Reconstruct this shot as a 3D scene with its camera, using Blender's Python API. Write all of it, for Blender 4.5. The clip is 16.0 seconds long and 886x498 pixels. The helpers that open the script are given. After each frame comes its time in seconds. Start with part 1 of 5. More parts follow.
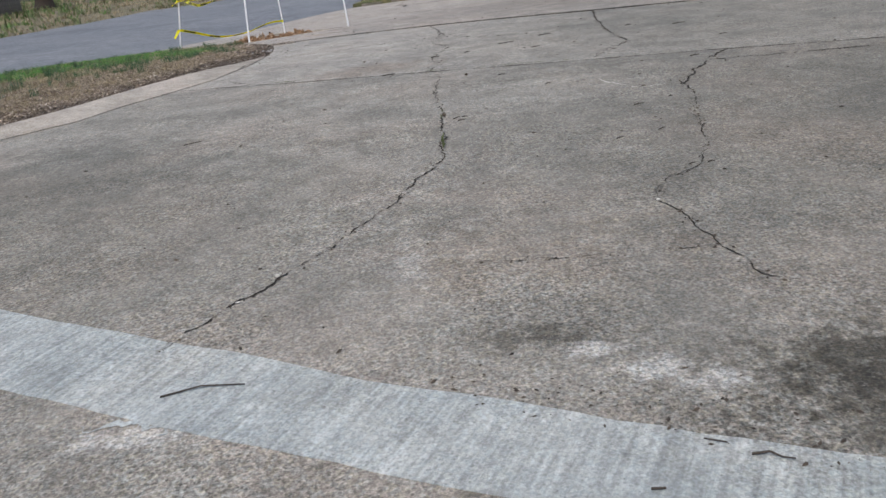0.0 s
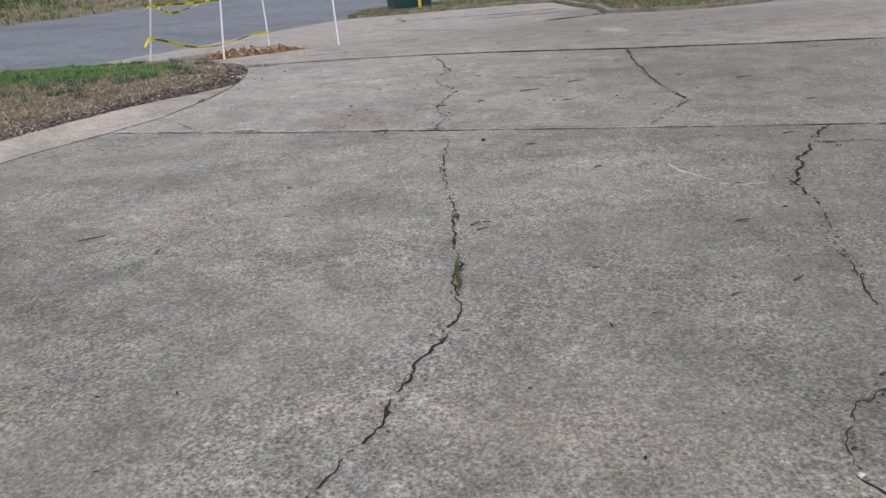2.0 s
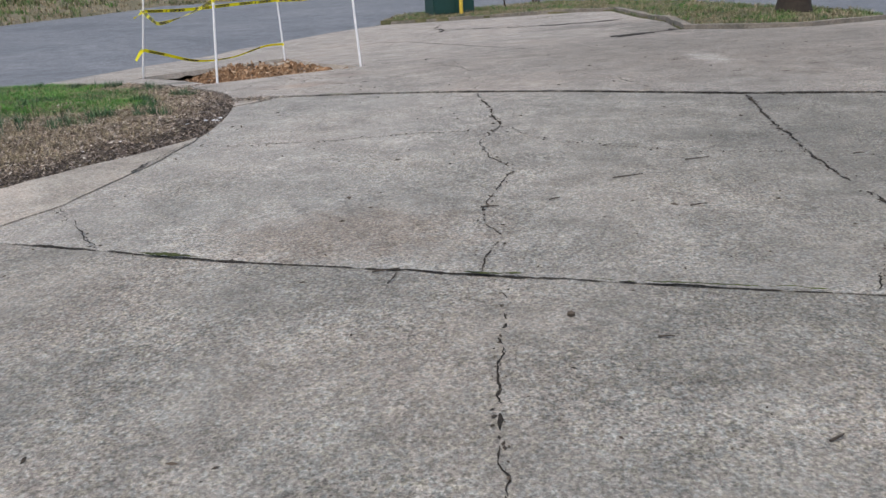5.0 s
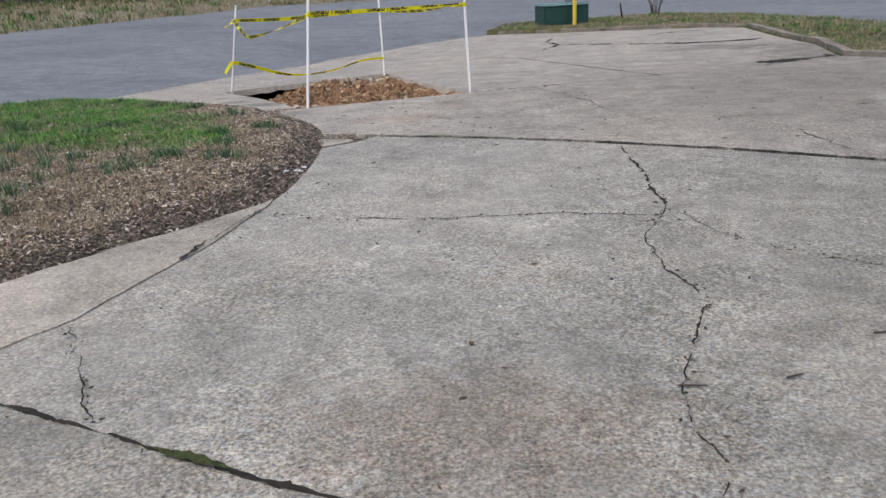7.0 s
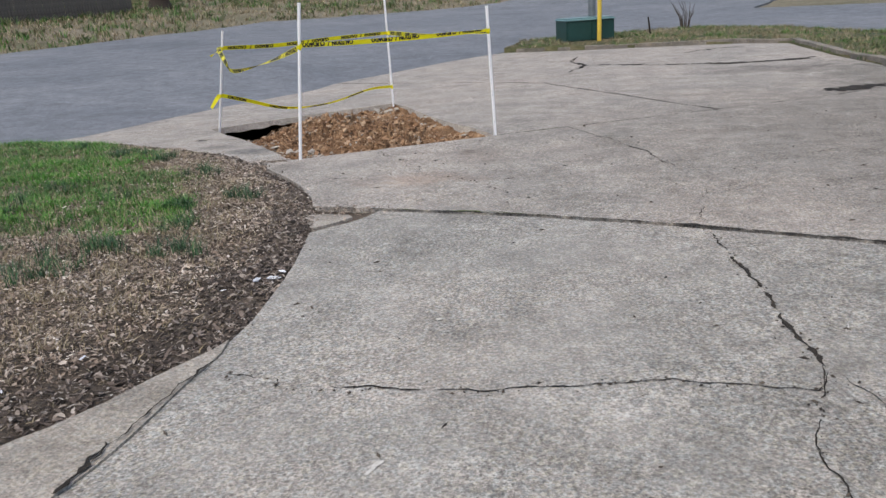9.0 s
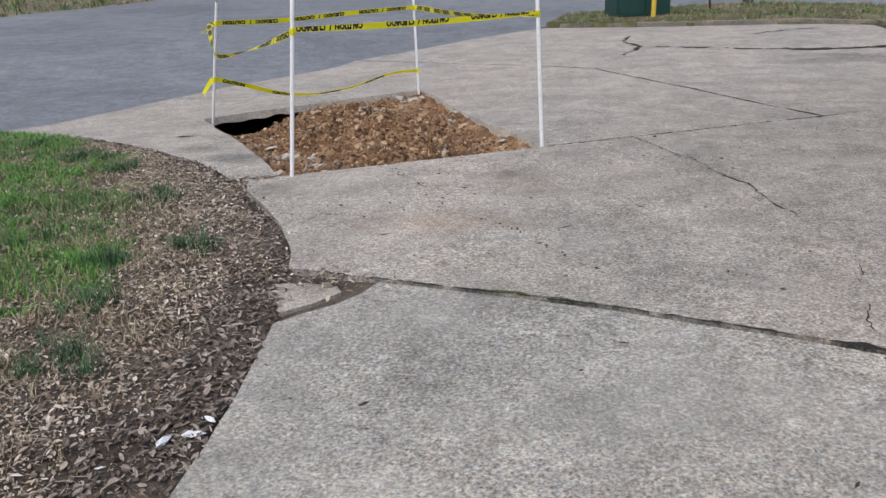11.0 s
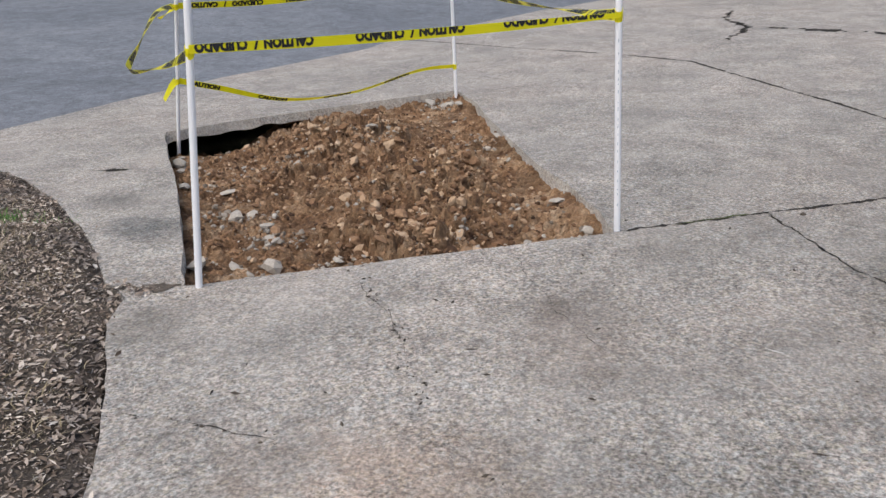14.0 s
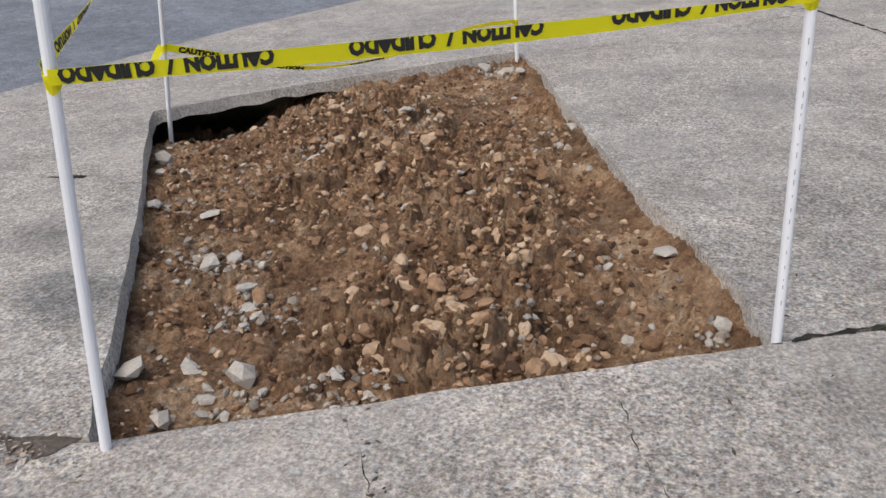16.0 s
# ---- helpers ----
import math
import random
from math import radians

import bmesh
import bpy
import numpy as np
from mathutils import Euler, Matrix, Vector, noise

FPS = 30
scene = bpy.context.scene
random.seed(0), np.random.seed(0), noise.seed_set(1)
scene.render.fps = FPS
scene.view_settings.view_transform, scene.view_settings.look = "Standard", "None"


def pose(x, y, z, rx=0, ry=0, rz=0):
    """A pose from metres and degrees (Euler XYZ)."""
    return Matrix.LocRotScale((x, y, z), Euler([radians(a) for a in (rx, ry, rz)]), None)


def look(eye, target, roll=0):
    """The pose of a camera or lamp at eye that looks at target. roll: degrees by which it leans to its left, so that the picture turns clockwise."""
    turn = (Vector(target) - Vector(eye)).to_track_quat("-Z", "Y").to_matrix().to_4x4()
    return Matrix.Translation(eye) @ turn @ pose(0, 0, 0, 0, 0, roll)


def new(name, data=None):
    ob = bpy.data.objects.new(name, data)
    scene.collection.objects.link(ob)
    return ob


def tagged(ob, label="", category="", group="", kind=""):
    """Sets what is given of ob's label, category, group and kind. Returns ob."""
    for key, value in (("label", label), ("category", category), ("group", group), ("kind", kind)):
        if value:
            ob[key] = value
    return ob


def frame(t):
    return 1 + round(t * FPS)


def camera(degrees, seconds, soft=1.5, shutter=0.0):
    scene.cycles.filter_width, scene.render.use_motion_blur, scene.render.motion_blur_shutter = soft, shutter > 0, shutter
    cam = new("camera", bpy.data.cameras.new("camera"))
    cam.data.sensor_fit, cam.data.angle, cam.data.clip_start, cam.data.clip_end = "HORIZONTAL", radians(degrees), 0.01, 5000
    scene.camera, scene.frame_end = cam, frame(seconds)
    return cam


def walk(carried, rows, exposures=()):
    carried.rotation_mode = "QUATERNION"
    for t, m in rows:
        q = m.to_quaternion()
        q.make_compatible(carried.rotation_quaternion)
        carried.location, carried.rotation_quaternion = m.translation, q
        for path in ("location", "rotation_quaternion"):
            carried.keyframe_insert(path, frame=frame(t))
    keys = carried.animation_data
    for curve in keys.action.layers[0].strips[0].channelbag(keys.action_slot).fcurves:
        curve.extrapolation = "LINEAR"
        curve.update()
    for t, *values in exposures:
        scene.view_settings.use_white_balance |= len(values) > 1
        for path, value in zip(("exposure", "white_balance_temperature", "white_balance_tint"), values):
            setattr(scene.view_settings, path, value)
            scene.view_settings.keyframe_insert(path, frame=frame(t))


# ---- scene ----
cam = camera(56.4, 16.0, soft=1.45)
PATH = [
    (0, (0.38, 0.745, 1.151), (0.349, 2.63, 0.485), -7.8),
    (0.5, (0.33, 1.282, 1.145), (0.287, 3.159, 0.457), -6.2),
    (1, (0.271, 1.825, 1.163), (0.265, 3.716, 0.514), -2.6),
    (1.5, (0.246, 2.337, 1.218), (0.279, 4.237, 0.592), -3.3),
    (2, (0.324, 2.87, 1.274), (0.329, 4.761, 0.623), -4.7),
    (2.5, (0.298, 3.423, 1.259), (0.363, 5.305, 0.587), -3.4),
    (3, (0.313, 3.909, 1.283), (0.422, 5.8, 0.642), -3.0),
    (3.2, (0.35, 4.119, 1.306), (0.447, 6.012, 0.665), -3.1),
    (5.3, (0.333, 6.072, 1.389), (0.21, 7.958, 0.734), -4.1),
    (5.5, (0.29, 6.23, 1.426), (0.143, 8.109, 0.757), -4.2),
    (6, (0.237, 6.674, 1.429), (0.086, 8.556, 0.77), -4.1),
    (6.5, (0.131, 7.118, 1.459), (-0.151, 8.998, 0.84), -2.9),
    (7, (-0.027, 7.531, 1.511), (-0.313, 9.405, 0.876), -2.8),
    (7.5, (-0.108, 8.019, 1.503), (-0.399, 9.892, 0.866), -3.2),
    (8, (-0.223, 8.414, 1.568), (-0.543, 10.288, 0.947), -2.5),
    (8.5, (-0.338, 8.897, 1.605), (-0.638, 10.77, 0.969), -3.2),
    (9, (-0.369, 9.359, 1.632), (-0.683, 11.235, 1.017), -3.5),
    (9.2, (-0.407, 9.529, 1.64), (-0.711, 11.408, 1.027), -2.8),
    (11.3, (-0.693, 11.521, 1.654), (-1.085, 13.353, 0.954), -2.8),
    (11.5, (-0.71, 11.699, 1.658), (-1.114, 13.525, 0.95), -3.1),
    (12, (-0.703, 12.185, 1.678), (-1.204, 13.979, 0.951), -3.9),
    (12.5, (-0.745, 12.658, 1.651), (-1.233, 14.449, 0.907), -3.1),
    (13, (-0.755, 13.124, 1.677), (-1.263, 14.917, 0.951), -3.5),
    (13.5, (-0.765, 13.587, 1.69), (-1.293, 15.37, 0.953), -3.0),
    (14, (-0.899, 14.03, 1.661), (-1.437, 15.793, 0.886), -2.7),
    (14.5, (-1.033, 14.45, 1.667), (-1.596, 16.197, 0.873), -3.8),
    (15, (-1.142, 14.906, 1.680), (-1.756, 16.636, 0.886), -3.7),
    (15.5, (-1.314, 15.300, 1.672), (-1.918, 16.999, 0.806), -3.7),
    (16, (-1.38, 15.66, 1.627), (-2.025, 17.308, 0.696), -3.85),
]
walk(cam, [(t, look(eye, target, roll)) for t, eye, target, roll in PATH], [(0, 0.03), (16, 0.05)])

# ---- light ----
world = bpy.data.worlds.new("sky")
scene.world = world
world.use_nodes = True
wn = world.node_tree
sky = wn.nodes.new("ShaderNodeTexSky")
sky.sky_type, sky.sun_disc = "NISHITA", False
sky.sun_elevation, sky.sun_rotation = radians(61), radians(202)
sky.air_density, sky.dust_density, sky.ozone_density = 1.0, 4.0, 1.0
wn.nodes["Background"].inputs["Strength"].default_value = 0.155
wn.links.new(sky.outputs["Color"], wn.nodes["Background"].inputs["Color"])
sun = new("sun", bpy.data.lights.new("sun", "SUN"))
sun.data.energy, sun.data.angle, sun.data.color = 1.2, radians(40), (1.0, 0.95, 0.88)
sun.matrix_world = look((-5, -12, 24), (0, 0, 0))


# ---- materials ----
def mat(name, rough=0.85, metal=0.0):
    m = bpy.data.materials.new(name)
    m.use_nodes = True
    b = m.node_tree.nodes["Principled BSDF"]
    b.inputs["Roughness"].default_value, b.inputs["Metallic"].default_value = rough, metal
    return m, m.node_tree, b


def coords(nt):
    return nt.nodes.new("ShaderNodeTexCoord").outputs["Object"]


def noise_tex(nt, vec, scale, detail=4.0, rough=0.55, distort=0.0):
    n = nt.nodes.new("ShaderNodeTexNoise")
    n.inputs["Scale"].default_value, n.inputs["Detail"].default_value = scale, detail
    n.inputs["Roughness"].default_value, n.inputs["Distortion"].default_value = rough, distort
    nt.links.new(vec, n.inputs["Vector"])
    return n.outputs["Fac"]


def cells(nt, vec, scale, feature="F1", out="Distance"):
    n = nt.nodes.new("ShaderNodeTexVoronoi")
    n.feature = feature
    n.inputs["Scale"].default_value = scale
    nt.links.new(vec, n.inputs["Vector"])
    return n.outputs[out]


def ramp(nt, fac, *stops):
    r = nt.nodes.new("ShaderNodeValToRGB")
    e = r.color_ramp.elements
    while len(e) < len(stops):
        e.new(0.5)
    for k, (p, c) in enumerate(stops):
        e[k].position = p
        e[k].color = (*c, 1) if len(c) == 3 else c
    nt.links.new(fac, r.inputs["Fac"])
    return r.outputs["Color"]


def mix(nt, fac, a, b, mode="MIX"):
    n = nt.nodes.new("ShaderNodeMix")
    n.data_type, n.blend_type = "RGBA", mode
    for val, k in ((fac, 0), (a, 6), (b, 7)):
        if hasattr(val, "is_linked"):
            nt.links.new(val, n.inputs[k])
        else:
            n.inputs[k].default_value = val if k == 0 else (*val, 1)
    return n.outputs[2]


def bump(nt, bsdf, height, strength=0.4, dist=0.01):
    n = nt.nodes.new("ShaderNodeBump")
    n.inputs["Strength"].default_value, n.inputs["Distance"].default_value = strength, dist
    nt.links.new(height, n.inputs["Height"])
    nt.links.new(n.outputs["Normal"], bsdf.inputs["Normal"])


def math_node(nt, op, a, b):
    n = nt.nodes.new("ShaderNodeMath")
    n.operation = op
    for val, k in ((a, 0), (b, 1)):
        if hasattr(val, "is_linked"):
            nt.links.new(val, n.inputs[k])
        else:
            n.inputs[k].default_value = val
    return n.outputs[0]


def grey(v):
    return (v, v, v)


def stain_or_shade(nt, v, col, at, size, tint, amount, ragged=1.1, grain=3.5):
    """A patch of uneven outline, for staining and for painted shading: centre and half-widths in metres, the tint
    multiplies.
    """
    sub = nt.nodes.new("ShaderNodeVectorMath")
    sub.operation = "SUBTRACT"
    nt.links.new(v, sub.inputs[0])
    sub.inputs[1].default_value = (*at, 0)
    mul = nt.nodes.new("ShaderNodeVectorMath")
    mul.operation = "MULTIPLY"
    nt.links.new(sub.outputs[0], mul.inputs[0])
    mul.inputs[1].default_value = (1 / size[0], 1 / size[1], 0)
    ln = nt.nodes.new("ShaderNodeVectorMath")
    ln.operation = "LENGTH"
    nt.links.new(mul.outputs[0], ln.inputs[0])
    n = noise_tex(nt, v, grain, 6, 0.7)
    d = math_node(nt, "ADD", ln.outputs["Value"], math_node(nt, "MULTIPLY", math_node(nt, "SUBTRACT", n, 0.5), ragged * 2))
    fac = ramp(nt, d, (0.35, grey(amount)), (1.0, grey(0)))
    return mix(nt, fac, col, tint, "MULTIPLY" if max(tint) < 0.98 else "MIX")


def concrete(name, tone, warm, dark, speck=0.5, blotch=1.0, stains_and_shade=(), streak=0.0):
    """Worn concrete: exposed aggregate, broad staining and painted shading, dark algae flecks."""
    m, nt, b = mat(name, 0.9)
    v = coords(nt)
    broad = noise_tex(nt, v, 0.55 * blotch, 5, 0.6, 0.4)
    col = ramp(nt, broad, (0.30, dark), (0.48, tone), (0.72, warm))
    mid = noise_tex(nt, v, 2.6, 7, 0.62)
    col = mix(nt, 0.5, col, ramp(nt, mid, (0.3, grey(0.27)), (0.7, grey(0.70))), "OVERLAY")
    if streak:
        mp = nt.nodes.new("ShaderNodeMapping")
        mp.vector_type = "TEXTURE"
        mp.inputs["Rotation"].default_value, mp.inputs["Scale"].default_value = (0, 0, -0.5), (1 / 26, 1 / 2.0, 1)
        nt.links.new(v, mp.inputs["Vector"])
        col = mix(nt, streak, col, ramp(nt, noise_tex(nt, mp.outputs[0], 1.6, 4, 0.6), (0.3, grey(0.3)), (0.7, grey(0.7))), "OVERLAY")
    for at, size, tint, amount, *more in stains_and_shade:
        col = stain_or_shade(nt, v, col, at, size, tint, amount, *more)
    worn = ramp(nt, noise_tex(nt, v, 1.4, 4, 0.6), (0.35, grey(0.6)), (0.6, grey(1.0)))
    gran = noise_tex(nt, v, 15, 9, 0.80)
    fine = noise_tex(nt, v, 60, 4, 0.75)
    spots = mix(nt, speck * 0.62, col, ramp(nt, gran, (0.38, grey(0.10)), (0.5, grey(0.5)), (0.62, grey(0.90))), "OVERLAY")
    spots = mix(nt, min(1.0, speck * 1.15), spots, ramp(nt, fine, (0.37, grey(0.16)), (0.5, grey(0.5)), (0.63, grey(0.84))), "OVERLAY")
    stones = mix(nt, ramp(nt, cells(nt, v, 74), (0.30, grey(1)), (0.55, grey(0))), grey(0.52), ramp(nt, cells(nt, v, 74, "F1", "Color"), (0.30, grey(0.16)), (0.42, grey(0.5)), (0.72, grey(0.52)), (0.85, grey(0.66))))
    spots = mix(nt, min(1.0, speck * 1.2), spots, stones, "OVERLAY")
    hues = ramp(nt, cells(nt, v, 62, "F1", "Color"), (0.25, (0.46, 0.51, 0.54)), (0.42, (0.5, 0.5, 0.5)), (0.6, (0.55, 0.49, 0.47)), (0.8, (0.54, 0.52, 0.43)))
    spots = mix(nt, min(1.0, speck * 0.9), spots, hues, "OVERLAY")
    grit = cells(nt, v, 105, "F1", "Color")
    spots = mix(nt, min(1.0, speck * 0.8), spots, ramp(nt, grit, (0.2, grey(0.22)), (0.4, grey(0.5)), (0.72, grey(0.5)), (0.85, grey(0.74))), "OVERLAY")
    col = mix(nt, worn, col, spots)
    pits = noise_tex(nt, v, 48, 5, 0.75)
    col = mix(nt, ramp(nt, pits, (0.62, grey(0)), (0.70, grey(0.75))), col, tuple(c * 0.35 for c in dark))
    light = noise_tex(nt, v, 38, 5, 0.75)
    col = mix(nt, ramp(nt, light, (0.62, grey(0)), (0.72, grey(0.45))), col, (0.48, 0.46, 0.42))
    nt.links.new(col, b.inputs["Base Color"])
    h = math_node(nt, "ADD", fine, math_node(nt, "MULTIPLY", pits, -0.6))
    bump(nt, b, h, 0.45, 0.005)
    return m


ALGAE, DAMP, GREYED, RUST = (0.52, 0.53, 0.47), (0.42, 0.41, 0.38), (0.70, 0.72, 0.72), (0.95, 0.80, 0.70)
CONC_A = concrete("driveway_concrete_brown", (0.255, 0.248, 0.224), (0.305, 0.276, 0.242), (0.185, 0.183, 0.166), 0.56, 1.0,
                  [((1.95, 2.95), (0.95, 0.6), DAMP, 0.8, 2.0, 12.0), ((0.62, 3.55), (0.30, 0.12), DAMP, 0.8, 2.0, 9.0), ((0.82, 3.43), (0.15, 0.07), (0.98, 1.0, 1.0), 0.26, 1.5, 9.0), ((1.0, 3.28), (0.20, 0.08), (0.98, 1.0, 1.0), 0.25, 1.5, 10.0), ((1.20, 3.17), (0.17, 0.07), (0.98, 1.0, 1.0), 0.23, 1.5, 9.0), ((1.68, 3.15), (0.4, 0.3), DAMP, 0.9, 2.4, 14.0), ((0.16, 4.35), (0.14, 0.4), (1.0, 0.99, 0.96), 0.10, 1.2, 6.0), ((-0.75, 3.16), (0.25, 0.08), (0.98, 1.0, 1.0), 0.2, 2.0, 9.0), ((-2.6, 6.6), (1.7, 1.3), GREYED, 0.8),
                   # (5.2, 6.2): darker old concrete plus lens vignetting painted into the right side
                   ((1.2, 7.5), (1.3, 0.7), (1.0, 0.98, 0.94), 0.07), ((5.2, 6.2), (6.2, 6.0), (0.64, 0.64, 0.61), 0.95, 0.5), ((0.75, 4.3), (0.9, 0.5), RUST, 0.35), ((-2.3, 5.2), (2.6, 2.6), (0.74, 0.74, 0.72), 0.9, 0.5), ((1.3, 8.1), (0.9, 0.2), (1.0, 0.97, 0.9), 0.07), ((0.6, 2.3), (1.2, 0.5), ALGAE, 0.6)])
CONC_B = concrete("driveway_concrete_grey", (0.325, 0.316, 0.290), (0.375, 0.352, 0.317), (0.265, 0.260, 0.240), 0.53, 1.0,
                  # the (4.9, 11.0) patch paints vignetting over darker concrete on the right
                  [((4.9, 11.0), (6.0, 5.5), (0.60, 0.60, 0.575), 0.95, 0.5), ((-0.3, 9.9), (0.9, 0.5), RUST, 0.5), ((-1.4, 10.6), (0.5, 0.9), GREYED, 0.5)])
CONC_C = concrete("apron_concrete_pale", (0.350, 0.328, 0.297), (0.390, 0.354, 0.316), (0.298, 0.284, 0.260), 0.54, 1.0,
                  [((-3.85, 17.85), (0.32, 0.3), (0.42, 0.45, 0.48), 0.85), ((-3.05, 16.55), (0.2, 0.35), (0.55, 0.56, 0.55), 0.7), ((-1.25, 16.9), (0.22, 0.75), (0.86, 0.83, 0.81), 0.7), ((0.1, 17.4), (0.3, 0.9), GREYED, 0.7),
                   # (4.4, 17.4): algae-dark concrete and painted lens falloff in one broad patch
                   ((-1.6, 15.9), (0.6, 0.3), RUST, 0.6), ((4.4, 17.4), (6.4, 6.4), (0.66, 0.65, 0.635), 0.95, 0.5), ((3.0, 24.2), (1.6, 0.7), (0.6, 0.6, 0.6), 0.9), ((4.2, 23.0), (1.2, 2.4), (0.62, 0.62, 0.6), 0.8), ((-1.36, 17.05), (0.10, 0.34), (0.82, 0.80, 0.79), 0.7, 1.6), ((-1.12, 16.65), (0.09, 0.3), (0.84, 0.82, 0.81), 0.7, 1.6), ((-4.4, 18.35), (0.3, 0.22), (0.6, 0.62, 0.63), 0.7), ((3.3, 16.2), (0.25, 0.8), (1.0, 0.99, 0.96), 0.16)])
CONC_NEW = concrete("new_concrete", (0.345, 0.38, 0.382), (0.40, 0.42, 0.405), (0.285, 0.318, 0.325), 0.3, 2.0, [((1.6, 2.4), (0.8, 0.5), GREYED, 0.8)], 0.65)
CONC_EDGE = concrete("edge_concrete", (0.385, 0.358, 0.315), (0.45, 0.40, 0.345), (0.25, 0.23, 0.195), 0.35, 2.0)
CONC_CUT = concrete("fresh_broken_concrete", (0.52, 0.485, 0.43), (0.58, 0.535, 0.47), (0.41, 0.375, 0.33), 0.45, 2.0)
CONC_KERB = concrete("kerb_concrete", (0.22, 0.20, 0.17), (0.30, 0.265, 0.225), (0.11, 0.105, 0.08), 0.45, 2.0)


def asphalt_material():
    m, nt, b = mat("asphalt", 0.8)
    v = coords(nt)
    col = ramp(nt, noise_tex(nt, v, 0.25, 5, 0.6, 0.6), (0.3, (0.148, 0.163, 0.184)), (0.7, (0.222, 0.239, 0.262)))
    col = mix(nt, 0.6, col, ramp(nt, noise_tex(nt, v, 2.4, 6, 0.7), (0.3, grey(0.30)), (0.7, grey(0.70))), "OVERLAY")
    col = mix(nt, 0.7, col, ramp(nt, noise_tex(nt, v, 11, 7, 0.8), (0.35, grey(0.3)), (0.65, grey(0.7))), "OVERLAY")
    fine = cells(nt, v, 55)
    col = mix(nt, 0.5, col, ramp(nt, fine, (0.1, grey(0.75)), (0.7, grey(0.25))), "OVERLAY")
    nt.links.new(col, b.inputs["Base Color"])
    bump(nt, b, fine, 0.5, 0.008)
    return m


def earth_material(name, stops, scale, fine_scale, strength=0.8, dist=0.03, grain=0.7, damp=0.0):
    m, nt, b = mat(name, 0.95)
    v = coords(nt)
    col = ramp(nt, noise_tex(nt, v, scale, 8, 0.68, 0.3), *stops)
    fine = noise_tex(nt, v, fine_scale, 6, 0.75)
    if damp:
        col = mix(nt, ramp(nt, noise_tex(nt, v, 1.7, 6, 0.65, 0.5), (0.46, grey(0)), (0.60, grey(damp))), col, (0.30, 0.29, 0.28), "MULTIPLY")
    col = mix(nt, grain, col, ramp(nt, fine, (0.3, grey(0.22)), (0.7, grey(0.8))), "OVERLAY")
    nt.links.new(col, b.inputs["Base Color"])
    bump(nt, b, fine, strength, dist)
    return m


ASPHALT = asphalt_material()
LITTER_SOIL = earth_material("leaf_mould", ((0.3, (0.05, 0.038, 0.028)), (0.5, (0.115, 0.092, 0.07)), (0.72, (0.22, 0.18, 0.14))), 2.2, 38, 1.0, 0.03)
VERGE = earth_material("dry_verge", ((0.28, (0.07, 0.085, 0.03)), (0.45, (0.165, 0.15, 0.095)), (0.7, (0.245, 0.215, 0.16))), 0.35, 5.0, 0.8, 0.08)
GRASS_SOIL = earth_material("grassy_soil", ((0.3, (0.035, 0.05, 0.018)), (0.5, (0.09, 0.09, 0.04)), (0.7, (0.20, 0.17, 0.10))), 0.9, 14, 0.8, 0.04)
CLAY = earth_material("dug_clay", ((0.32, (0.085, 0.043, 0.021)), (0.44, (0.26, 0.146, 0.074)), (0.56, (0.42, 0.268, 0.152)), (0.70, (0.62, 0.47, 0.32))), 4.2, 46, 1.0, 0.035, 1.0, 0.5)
JOINT = earth_material("joint_dirt", ((0.35, (0.012, 0.010, 0.008)), (0.7, (0.05, 0.04, 0.028))), 6, 40)
MOSS = earth_material("moss", ((0.35, (0.03, 0.04, 0.010)), (0.7, (0.13, 0.165, 0.035))), 8, 60)


def island_material(name, *stops, rough=0.8, spread=0.0):
    """Colour that changes from piece to piece of one mesh."""
    m, nt, b = mat(name, rough)
    g = nt.nodes.new("ShaderNodeNewGeometry")
    col = ramp(nt, g.outputs["Random Per Island"], *stops)
    fine = noise_tex(nt, coords(nt), 55, 4, 0.7)
    col = mix(nt, 0.5, col, ramp(nt, fine, (0.3, grey(0.3)), (0.7, grey(0.7))), "OVERLAY")
    nt.links.new(col, b.inputs["Base Color"])
    bump(nt, b, fine, 0.5, 0.006)
    return m


def litter_material():
    m, nt, b = mat("dead_leaves", 0.85)
    g = nt.nodes.new("ShaderNodeNewGeometry")
    v = coords(nt)
    rand = g.outputs["Random Per Island"]
    tan = ramp(nt, rand, (0.0, (0.07, 0.05, 0.036)), (0.18, (0.19, 0.145, 0.11)), (0.4, (0.33, 0.265, 0.21)), (0.7, (0.46, 0.39, 0.32)), (0.92, (0.60, 0.535, 0.46)), (1.0, (0.72, 0.68, 0.61)))
    brown = ramp(nt, rand, (0.0, (0.07, 0.05, 0.037)), (0.4, (0.17, 0.125, 0.093)), (0.8, (0.30, 0.235, 0.18)), (1.0, (0.44, 0.38, 0.32)))
    col = mix(nt, ramp(nt, noise_tex(nt, v, 1.6, 5, 0.65), (0.45, grey(0.0)), (0.65, grey(0.75))), tan, brown)
    fine = noise_tex(nt, v, 55, 4, 0.7)
    col = mix(nt, 0.5, col, ramp(nt, fine, (0.3, grey(0.3)), (0.7, grey(0.7))), "OVERLAY")
    nt.links.new(col, b.inputs["Base Color"])
    return m


LEAVES = litter_material()
ROTTEN = island_material("damp_leaves", (0.0, (0.05, 0.038, 0.031)), (0.45, (0.155, 0.122, 0.10)), (0.75, (0.29, 0.247, 0.21)), (0.95, (0.38, 0.335, 0.285)), (1.0, (0.50, 0.47, 0.43)))


